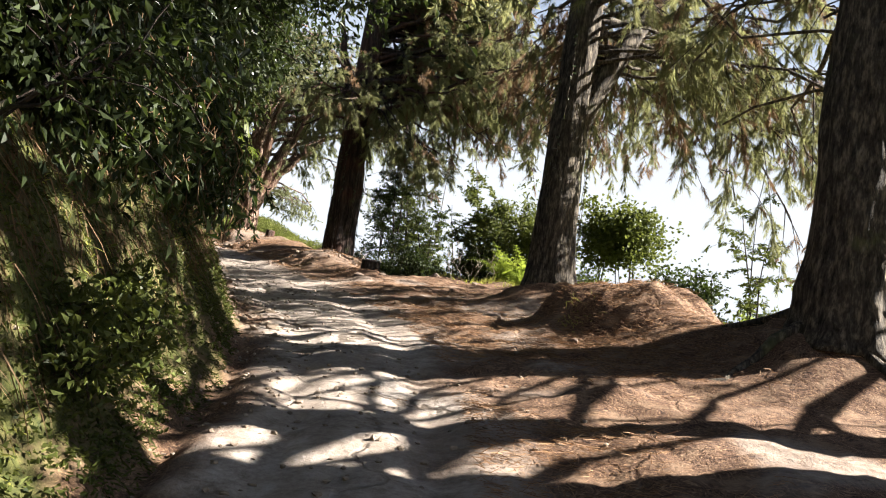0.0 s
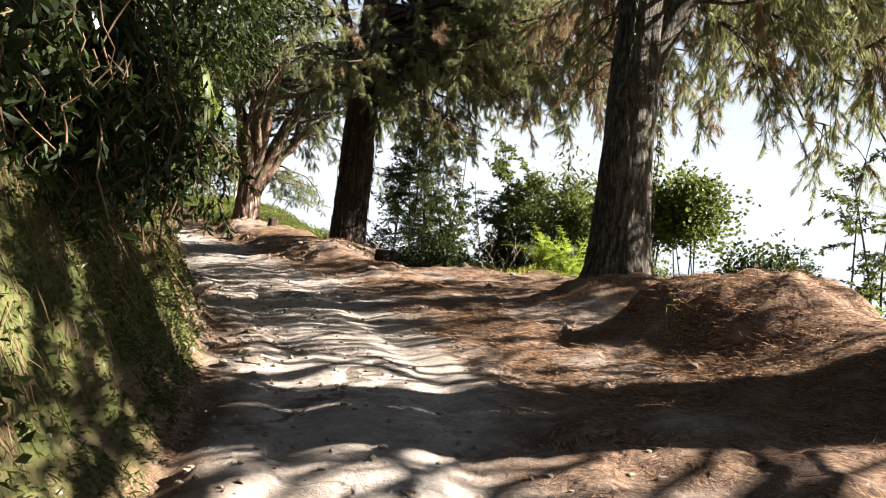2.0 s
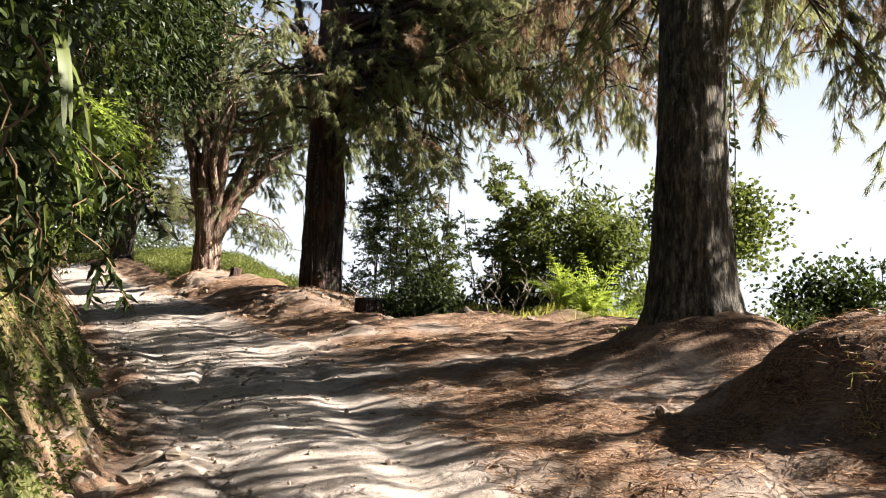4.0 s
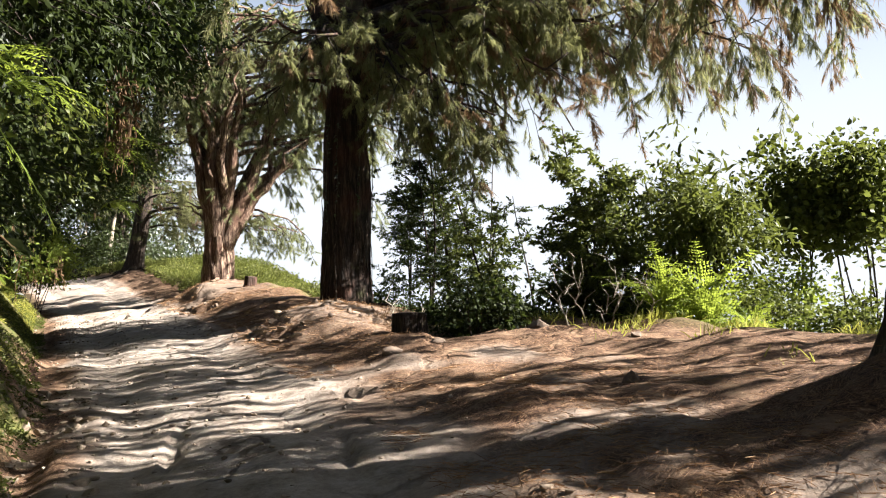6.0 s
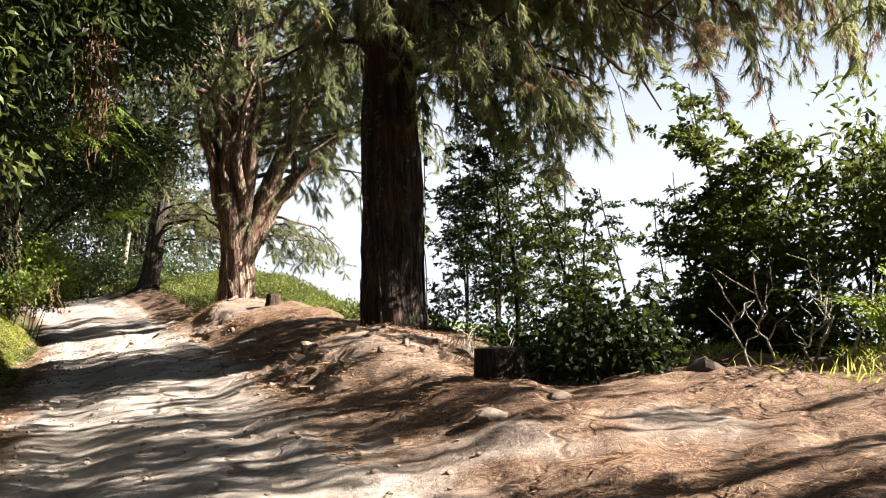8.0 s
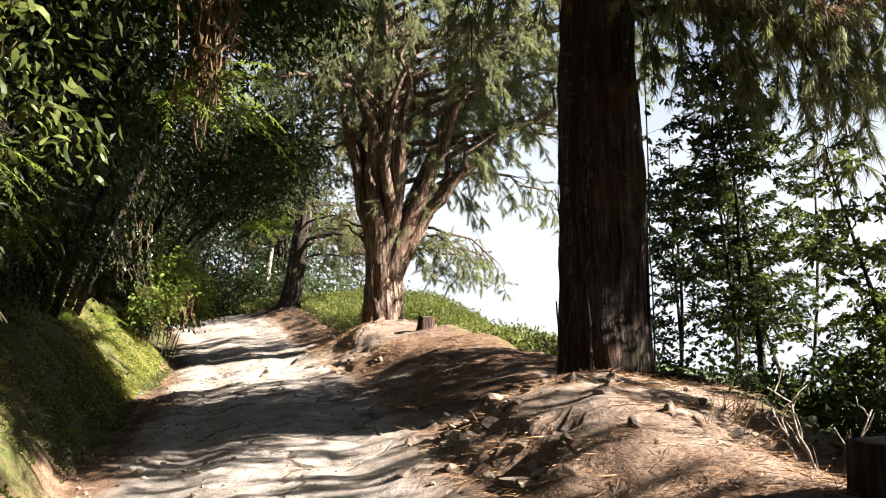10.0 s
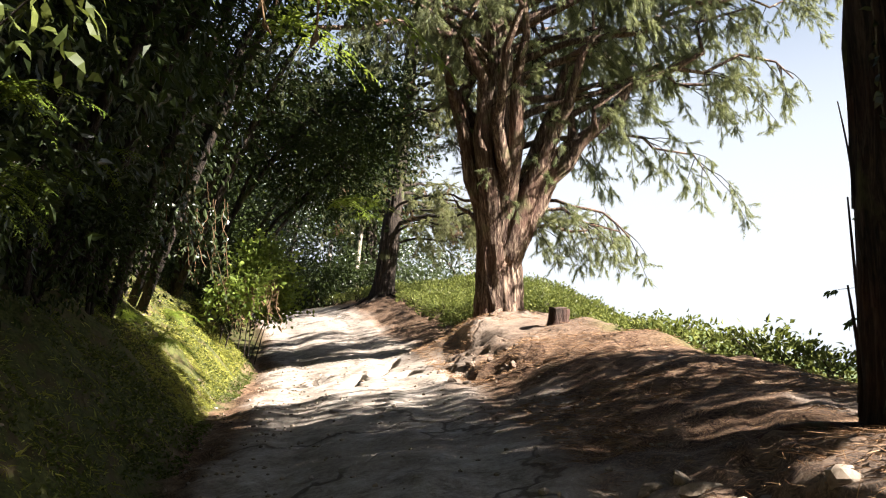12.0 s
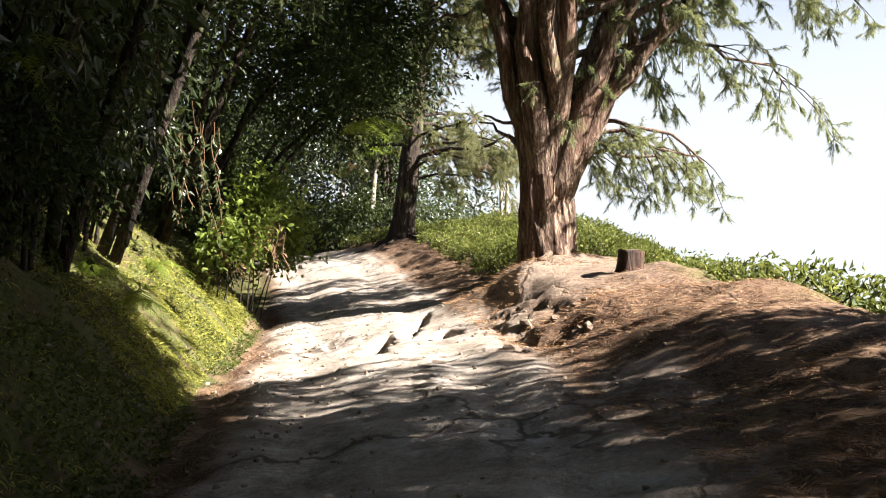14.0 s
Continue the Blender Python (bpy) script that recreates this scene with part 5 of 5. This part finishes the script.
def strap_plant(x, y, high, out, count, seed):
    """A plant of long strap leaves on a stem that leans out from the bank."""
    q = np.random.default_rng(seed)
    thing = tagged(new("strap_leaved_plant"), "plant with long drooping strap leaves leaning out from the bank", "plant", "strap-leaved plants")
    thing.location = (x, y, ground_z(x, y) - 0.1)
    s = np.linspace(0, 1, 10)
    stem = np.stack([out * s ** 1.4, 0.05 * np.sin(s * 4), high * (1.25 * s - 0.25 * s ** 2)], -1)
    wood = Soup()
    tube(wood, stem, np.linspace(0.028, 0.012, 10), 7, 0.05, seed)
    part("stem", wood.mesh("stem", BARK_DARK), thing)
    for k in range(count):
        f, az, length = q.uniform(0.45, 1.0), q.uniform(0, 2 * math.pi), q.uniform(0.6, 1.05)
        u = np.linspace(0, 1, 9)
        flat = length * (0.62 * u - 0.2 * u ** 2) * q.uniform(0.6, 1.1)
        c = along(stem, f) + np.stack([np.cos(az) * flat, np.sin(az) * flat, length * (0.42 * u - 1.25 * u ** 2)], -1)
        side = np.array([-math.sin(az), math.cos(az), 0.25 * q.normal()])
        w = (q.uniform(0.02, 0.034) * np.sin(np.clip(u * 0.86 + 0.14, 0, 1) * math.pi) ** 0.6)[:, None]
        fold = np.array([0, 0, 0.35])
        strip = Soup()
        v = np.stack([c + side * w + fold * w, c, c - side * w + fold * w], 1).reshape(-1, 3)
        a = np.arange(8)[:, None] * 3
        strip.add(v, np.concatenate([a + np.array([[0, 3, 4, 1]]), a + np.array([[1, 4, 5, 2]])]), ())
        part("leaf", strip.mesh("leaf", LEAF_HERB), thing)


for i, (px, py, high, out, count) in enumerate([(-3.75, 10.7, 1.15, 0.8, 22), (-3.7, 11.2, 0.95, 0.75, 18), (-3.6, 9.9, 0.9, 0.6, 12)]):
    strap_plant(px, py, high, out, count, 1440 + i)
# long-leaved plants that hang out of the wall of green
for i in range(20):
    ty = 3.0 + i * 1.45 + rng.uniform(-0.4, 0.4)
    tx = edge_left(ty) - 0.5 - rng.uniform(1.1, 1.7) - (0.6 if 20 < ty < 26.5 else 1.5 if 26.5 < ty < 32 else 0)
    leafy("shrub", "glossy long-leaved shrub drooping from the bank", "shrub", tx, ty, (0.6, 0, rng.uniform(0.9, 1.9)), (0.6, 0.7, 0.6), 520, 0.2, 0.06, LEAF_GLOSS, BARK_DARK, 760 + i, 5, 0.016, 0.9, 9, "glossy shrubs on the bank", spread=0.12)
for i in range(16):
    ty = 17.5 + i * 0.85 + rng.uniform(-0.3, 0.3)
    tx = edge_left(ty) - 0.5 - rng.uniform(1.5, 2.4)
    leafy("broadleaf_tree", "dim glossy long-leaved small tree drooping over the bank", "tree", tx, ty, (rng.uniform(0.6, 1.2), 0, rng.uniform(1.6, 3.2)), (0.7, 0.8, 0.9), 520, 0.21, 0.07, LEAF_GLOSS, BARK_DARK, 1200 + i, 3, 0.03, 0.95, 8, "glossy small trees on the bank", spread=0.14)
for i, (ty, high) in enumerate([(17.8, 1.5), (18.6, 1.1), (19.3, 1.7), (20.1, 1.3), (20.9, 1.8), (13.0, 1.4)]):
    leafy("shrub", "thin green spray of long leaves hanging over the track", "shrub", edge_left(ty) - 1.9, ty, (1.45, 0, high), (0.55, 0.7, 0.4), 130, 0.13, 0.038, LEAF_HERB, BARK_DARK, 1240 + i, 3, 0.012, 0.8, 7, "leafy sprays over the track", spread=0.12, shapely=True)
for i, (tx, ty) in enumerate([(-2.1, 4.7), (-2.05, 5.1), (-2.15, 5.5), (-1.95, 4.4), (-2.3, 5.9)]):
    leafy("ground_plant", "low green leafy plant at the foot of the bank", "plant", tx, ty, (0.1, 0, 0.22), (0.25, 0.3, 0.16), 420, 0.07, 0.04, LEAF_HERB, BARK_DARK, 790 + i, 4, 0.008, 0.2, 9, "plants at the foot of the bank", spread=0.08)


# ---- low growth and loose matter ----


def on_land(xs, ys):
    return np.stack([xs, ys, land(xs, ys)], -1)


def scatter(name, label, category, xs, ys, way, length, width, material, seed, bend=0.4, raise_by=0.0):
    r = np.random.default_rng(seed)
    soup = Soup()
    at = on_land(xs, ys)
    at[:, 2] += raise_by
    blades(soup, at, way, length, width, r, bend)
    return tagged(new(name, soup.mesh(name, material, False)), label, category, kind="stuff")


r = np.random.default_rng(7)
# grass on the bank, thick on the sunny stretch
n = 58000
gy = np.concatenate([r.uniform(26, 32.5, n * 5 // 10), r.uniform(3, 34, n - n * 5 // 10)])
gd = np.abs(r.normal(0, 0.8, n)) + 0.12
gx = np.interp(gy, Y_ROAD, LEFT_EDGE) - 0.5 - gd
keep = value_noise(gx * 1.1, gy * 1.1, 61) + 0.5 * value_noise(gx * 4, gy * 4, 62) > np.where(gy > 22, -0.45, np.where(gy > 17, 0.05, 0.6))
gx, gy = gx[keep], gy[keep]
scatter("bank_grass", "yellow-green grass and moss on the bank", "grass", gx, gy, r.normal(size=(len(gx), 3)) * 0.5 + np.array([0.4, -0.25, -0.1]), r.choice([0.04, 0.06, 0.1], len(gx)), 0.0105, GRASS, 8, 0.5)
n = 46000
my = r.uniform(3.5, 18, n)
md = r.uniform(-0.25, 1.6, n)
mx = np.interp(my, Y_ROAD, LEFT_EDGE) - 0.5 - md
keep = value_noise(mx * 1.6, my * 1.6, 66) + 0.6 * value_noise(mx * 5, my * 5, 67) > -0.15
mx, my = mx[keep], my[keep]
scatter("bank_moss", "dark green moss and short creeping growth on the bank", "moss", mx, my, r.normal(size=(len(mx), 3)) * 0.7 + np.array([0.6, 0, -0.2]), r.choice([0.035, 0.05, 0.08], len(mx)), 0.013, MOSS, 14, 0.5)
# small-leaved creeping herbs that cover the bank in patches
n = 60000
ey = r.uniform(3.5, 33, n)
ed = np.abs(r.normal(0, 1.0, n)) - 0.15
ex = np.interp(ey, Y_ROAD, LEFT_EDGE) - 0.5 - ed
keep = value_noise(ex * 1.2, ey * 1.2, 63) + 0.7 * value_noise(ex * 4.5, ey * 4.5, 64) > -0.05
ex, ey = ex[keep], ey[keep]
herbs = Soup()
leaves(herbs, on_land(ex, ey) + r.normal(size=(len(ex), 3)) * 0.02, r.normal(size=(len(ex), 3)) * 0.6 + np.array([0.5, 0, 0.1]), 0.045, 0.026, r)
tagged(new("bank_herbs", herbs.mesh("bank_herbs", LEAF_HERB, False)), "small-leaved creeping herbs covering the bank in patches", "creeping plants", kind="stuff")
# dry roots and straw that hang on the steep face
n = 3500
hy = r.uniform(2, 16, n)
hd = r.uniform(0.25, 1.3, n)
hx = np.interp(hy, Y_ROAD, LEFT_EDGE) - 0.5 - hd
scatter("hanging_roots", "dry brown roots and straw hanging down the bank", "roots", hx, hy, r.normal(size=(n, 3)) * 0.25 + np.array([0.35, 0, -0.8]), 0.38, 0.008, STRAW, 9, 0.3, 0.06)
# fallen needles on the verge
n = 46000
ly = r.uniform(4, 33, n)
lx = np.interp(ly, Y_ROAD, RIGHT_EDGE) + np.abs(r.normal(0, 1.5, n)) - 0.15
keep = (lx < np.interp(ly, Y_CREST, CREST) + 0.4) & (value_noise(lx * 0.9, ly * 0.9, 71) + 0.4 * value_noise(lx * 4, ly * 4, 72) > -0.15)
lx, ly = lx[keep], ly[keep]
by, bx = r.normal(22.3, 0.7, 1800), r.normal(-3.3, 0.6, 1800)
ox, oy = r.normal(2.1, 0.8, 8000), r.normal(9.6, 1.1, 8000)
lx, ly = np.concatenate([lx, bx, ox]), np.concatenate([ly, by, oy])
flat = r.normal(size=(len(lx), 3)) * np.array([1, 1, 0.12])
scatter("needle_litter", "red-brown fallen needles strewn over the verge", "fallen needles", lx, ly, flat + np.array([0, 0, 0.06]), 0.115, 0.0042, RUST, 10, 0.05, 0.012)
# grass along the valley edge
n = 5500
vy = r.uniform(13.5, 20, n)
vx = np.interp(vy, Y_CREST, CREST) + r.normal(0.1, 0.45, n)
keep = value_noise(vx * 1.4, vy * 1.4, 81) > 0.0
vx, vy = vx[keep], vy[keep]
scatter("verge_grass", "tufts of green grass along the edge of the verge", "grass", vx, vy, r.normal(size=(len(vx), 3)) * 0.5 + np.array([0, 0, 1.0]), 0.2, 0.011, GRASS, 12, 0.5)

n = 60
dx, dy = r.normal(1.75, 0.14, n), r.normal(10.3, 0.16, n)
scatter("mound_grass", "thin pale grass on the side of the earth mound", "grass", dx, dy, r.normal(size=(n, 3)) * 0.5 + np.array([-0.3, -0.2, 0.8]), 0.13, 0.006, GRASS, 16, 0.5)
n = 160
dx, dy = r.normal(-2.15, 0.16, n), r.normal(21.1, 0.3, n)
scatter("dry_grass", "dry reddish grass at the edge of the berm", "grass", dx, dy, r.normal(size=(n, 3)) * 0.4 + np.array([0.3, -0.1, 0.9]), 0.26, 0.007, STRAW, 15, 0.5)


def dead_twig(x, y, size, seed, label, group):
    q = np.random.default_rng(seed)
    thing = tagged(new("dead_twig"), label, "twig", group)
    thing.location = (x, y, ground_z(x, y) - 0.03)
    stem = Soup()
    line = bend_path((0, 0, 0), q.uniform(0, 360), size, 70, 0.0, 7, 1.0, q)
    tube(stem, line, np.linspace(0.012, 0.005, 7), 6)
    for f in np.linspace(0.3, 0.95, 6):
        fork = Soup()
        tube(fork, bend_path(along(line, f), q.uniform(0, 360), size * 0.45, q.uniform(30, 65), 0.0, 4, 1.0, q), np.linspace(0.006, 0.003, 4), 5)
        part("fork", fork.mesh("fork", BARK_PALE), thing)
    part("stem", stem.mesh("stem", BARK_PALE), thing)


for i, (tx, ty, k) in enumerate([(-1.95, 20.35, 0.5), (-1.8, 20.5, 0.42), (-2.0, 20.6, 0.34)]):
    dead_twig(tx, ty, k, 300 + i, "pale dead forked twig standing beside the stump", "dead twigs beside the stump")
for i, (tx, ty, k) in enumerate([(0.2, 18.95, 0.6), (0.45, 19.1, 0.75), (0.7, 19.0, 0.65), (0.95, 18.9, 0.55), (0.55, 18.8, 0.5), (1.15, 18.8, 0.45)]):
    dead_twig(tx, ty, k, 320 + i, "grey dead branch among the bushes on the verge", "dead branches under the bushes")

# tea bushes on the slope beyond the verge


def tea_meshes(seed):
    q = np.random.default_rng(seed)
    wood, green = Soup(), Soup()
    for i in range(6):
        p = np.array([[0, 0, 0], [q.normal() * 0.12, q.normal() * 0.12, 0.2], [q.normal() * 0.3, q.normal() * 0.3, 0.38]])
        tube(wood, p, [0.014, 0.01, 0.006], 5)
    n = 350
    a, rr = q.uniform(0, 2 * math.pi, n), 0.55 * np.sqrt(q.uniform(0, 1, n))
    top = 0.42 * (1 - (rr / 0.62) ** 4) + 0.075 * q.normal(size=n)
    at = np.stack([rr * np.cos(a), rr * np.sin(a), np.maximum(top * q.uniform(0.55, 1.0, n) ** 0.4, 0.03)], -1)
    way = np.stack([np.cos(a) * 0.6, np.sin(a) * 0.6, np.full(n, 0.6)], -1) + q.normal(size=(n, 3)) * 0.5
    leaves(green, at, way, 0.095, 0.046, q)
    return wood.mesh("stem", BARK_DARK), green.mesh("crown", LEAF_TEA, False)


TEA = [tea_meshes(s) for s in (1, 2, 3)]
q = np.random.default_rng(99)
spots = []
for i in range(16):
    ty = 26.6 + i * 0.62
    for row in range(3):
        spots.append((float(np.interp(ty, Y_CREST, CREST)) + 0.75 + row * 0.8 + q.uniform(-0.12, 0.12), ty + q.uniform(-0.2, 0.2)))
for i in range(22):
    ty = 34.4 + i * 0.64
    tx = -9.2 - 0.56 * (ty - 34.2) if ty < 45 else edge_right(ty) + 1.0
    while tx < float(np.interp(ty, Y_CREST, CREST)) + 1.9:
        spots.append((tx + q.uniform(-0.15, 0.15), ty + q.uniform(-0.15, 0.15)))
        tx += 0.8
for i in range(26):
    ty = q.uniform(40, 54)
    spots.append((edge_left(ty) - q.uniform(0.8, 4), ty))
for i, (tx, ty) in enumerate(spots):
    if math.hypot(tx + 8.42, ty - 33.1) < 1.0 or math.hypot(tx + 15.6, ty - 44.2) < 1.2:
        continue
    bush = tagged(new("tea_bush"), "low clipped tea bush with yellow-green leaves", "tea bush", "tea bushes on the slope")
    bush.location = (tx, ty, ground_z(tx, ty) - 0.02)
    bush.rotation_euler = (0, 0, q.uniform(0, 6))
    k = q.uniform(0.75, 1.05)
    bush.scale = (k, k, k * q.uniform(0.85, 1.1))
    wood, green = TEA[i % 3]
    part("stem", wood, bush)
    part("crown", green, bush)


# thin vines that climb the massive trunk
def climbing_vine(x, y, radius, seed, lean):
    q = np.random.default_rng(seed)
    thing = tagged(new("climbing_vine"), "thin grey vine with small leaves climbing the trunk", "vine", "vines on the trunk")
    thing.location = (x, y, ground_z(x, y))
    cord, leaf = Soup(), Soup()
    for k in range(4):
        a0 = q.uniform(-2.9, 0.2)
        z = np.linspace(0.1, q.uniform(3.2, 5.0), 26)
        a = a0 + np.cumsum(q.normal(size=26)) * 0.05
        rr = radius * 1.07 + 0.02 - z * radius * 0.035
        p = np.stack([lean * z + rr * np.cos(a), rr * np.sin(a), z], -1)
        tube(cord, p, np.full(26, q.uniform(0.004, 0.008)), 5)
        at = along(p, q.uniform(0.35, 1, 22))
        out = unit((at - np.stack([lean * at[:, 2], 0 * at[:, 2], at[:, 2]], -1)))
        leaves(leaf, at, out * 0.5 + q.normal(size=(22, 3)) * 0.5 + np.array([0, 0, -0.5]), 0.09, 0.045, q, kite=0.0)
    part("cord", cord.mesh("cord", BARK_GREY), thing)
    part("foliage", leaf.mesh("foliage", LEAF_GLOSS, False), thing)


climbing_vine(-3.2, 23.6, 0.45, 9, 0.03)
climbing_vine(1.8, 13.75, 0.37, 12, 0.02)

# ---- stumps and stones ----


def stump(label, x, y, radius, height, seed, lean=0.0, bark=BARK_DARK):
    q = np.random.default_rng(seed)
    thing = tagged(new("tree_stump"), label, "tree stump", "sawn stumps")
    thing.location = (x, y, ground_z(x, y) - 0.08)
    s = np.linspace(0, 1, 12)
    path = np.stack([lean * s, 0 * s, s * (height + 0.08)], -1)
    body, top = Soup(), Soup()
    tube(body, path, radius * (1 + 0.35 * np.exp(-s * 6)), 28, 0.09, seed, 7)
    part("bark", body.mesh("bark", bark), thing)
    a = np.linspace(0, 2 * np.pi, 28, endpoint=False)
    rings = [0.15, 0.45, 0.75, 0.96]
    v = [[lean, 0, height + 0.098]]
    for k in rings:
        for w in a:
            v.append([lean + radius * k * math.cos(w), radius * k * math.sin(w), height + 0.092 + q.uniform(-0.006, 0.006) - 0.02 * k * k])
    t = [[0, 1 + i, 1 + (i + 1) % 28] for i in range(28)]
    qd = [[1 + j * 28 + i, 1 + (j + 1) * 28 + i, 1 + (j + 1) * 28 + (i + 1) % 28, 1 + j * 28 + (i + 1) % 28] for j in range(3) for i in range(28)]
    top.add(v, qd, t)
    part("sawn_face", top.mesh("sawn_face", CUT_WOOD), thing, "weathered sawn face")
    return thing


stump("dark weathered tree stump sawn level beside the verge", -1.78, 19.45, 0.215, 0.28, 3)
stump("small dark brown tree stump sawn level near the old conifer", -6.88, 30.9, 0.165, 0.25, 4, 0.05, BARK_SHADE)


def stone_mesh(seed, material, flat=0.7):
    q = np.random.default_rng(seed)
    bm = bmesh.new()
    bmesh.ops.create_icosphere(bm, subdivisions=2, radius=1.0)
    cuts = unit(q.normal(size=(10, 3)))
    for v in bm.verts:
        p = np.array(v.co)
        for c in cuts:
            over = p @ c - 0.5
            if over > 0:
                p = p - c * over * 0.96
        p = p * (1 + 0.035 * q.normal())
        v.co = Vector((p[0], p[1] * 0.8, p[2] * flat))
    me = bpy.data.meshes.new("stone")
    bm.to_mesh(me)
    bm.free()
    me.materials.append(material)
    return me


STONES = [stone_mesh(i, ROCK, 0.6) for i in range(5)]
STONES_DARK = [stone_mesh(20 + i, ROCK_DARK, 0.7) for i in range(4)]


def stone(x, y, size, dark=False, label=""):
    kind = STONES_DARK if dark else STONES
    ob = new("stone", kind[q.integers(0, len(kind))])
    ob.location = (x, y, ground_z(x, y) + size * 0.02)
    ob.rotation_euler = (q.uniform(-0.3, 0.3), q.uniform(-0.3, 0.3), q.uniform(0, 6.3))
    ob.scale = (size, size * q.uniform(0.7, 1.1), size * q.uniform(0.7, 1.1))
    tagged(ob, label or ("dark earthy stone lying beside the track" if dark else "pale angular stone at the broken edge of the track"), "stone", "stones along the track")


for i in range(24):
    stone(q.normal(-3.5, 0.5), q.normal(21.3, 0.7), q.uniform(0.04, 0.12), True, "broken clod of earth lying on the berm")
for i in range(150):
    sy = q.uniform(9.5, 18.5)
    stone(edge_left(sy) - q.uniform(-0.25, 0.55), sy, q.uniform(0.03, 0.11) * (1.3 if 11 < sy < 13 else 1))
for i in range(34):
    sy = q.uniform(20.0, 23.2)
    stone(edge_right(sy) + q.normal(0.3, 0.2), sy, q.uniform(0.05, 0.15), q.random() < 0.35, "broken clod of earth fallen from the ledge")
for i in range(10):
    stone(q.normal(-7.6, 0.4), q.normal(28.7, 0.6), q.uniform(0.06, 0.16), True)
for sx, sy, k in ((0.2, 15.4, 0.11), (-1.9, 18.0, 0.2), (-1.4, 18.3, 0.15), (0.9, 11.6, 0.12), (1.6, 9.6, 0.14), (-0.2, 18.9, 0.24), (0.7, 17.5, 0.12), (-7.1, 28.4, 0.2), (-7.9, 29.4, 0.16), (-9.4, 32.3, 0.15)):
    stone(sx, sy, k, True)
for i in range(40):
    sy = q.uniform(5, 33)
    stone(q.uniform(edge_left(sy), edge_right(sy) + 1.0), sy, q.uniform(0.015, 0.04), q.random() < 0.4)


def gravel(count, seed):
    """Loose pebbles and crumbs of earth on the track, too many to count."""
    g = np.random.default_rng(seed)
    bm = bmesh.new()
    bmesh.ops.create_icosphere(bm, subdivisions=1, radius=1.0)
    base = np.array([v.co[:] for v in bm.verts])
    tris = np.array([[v.index for v in f.verts] for f in bm.faces])
    bm.free()
    y = g.uniform(4, 33, count)
    le, re = np.interp(y, Y_ROAD, LEFT_EDGE), np.interp(y, Y_ROAD, RIGHT_EDGE)
    x = np.where(g.random(count) < 0.5, le + g.normal(0.1, 0.6, count), g.uniform(le, re + 0.8))
    z = land(x, y)
    soup = Soup()
    for px, py, pz in zip(x, y, z):
        r = g.uniform(0.008, 0.032)
        shape = base * (1 + 0.22 * g.normal(size=(len(base), 1))) * r * np.array([1, g.uniform(0.6, 1), g.uniform(0.45, 0.8)])
        a = g.uniform(0, 6.28)
        turn = np.array([[math.cos(a), -math.sin(a), 0], [math.sin(a), math.cos(a), 0], [0, 0, 1]])
        soup.add(shape @ turn.T + [px, py, pz + r * 0.2], (), tris)
    tagged(new("gravel", soup.mesh("gravel", ROCK, False)), "loose pebbles and crumbs of earth on the track", "gravel", kind="stuff")


gravel(1500, 77)
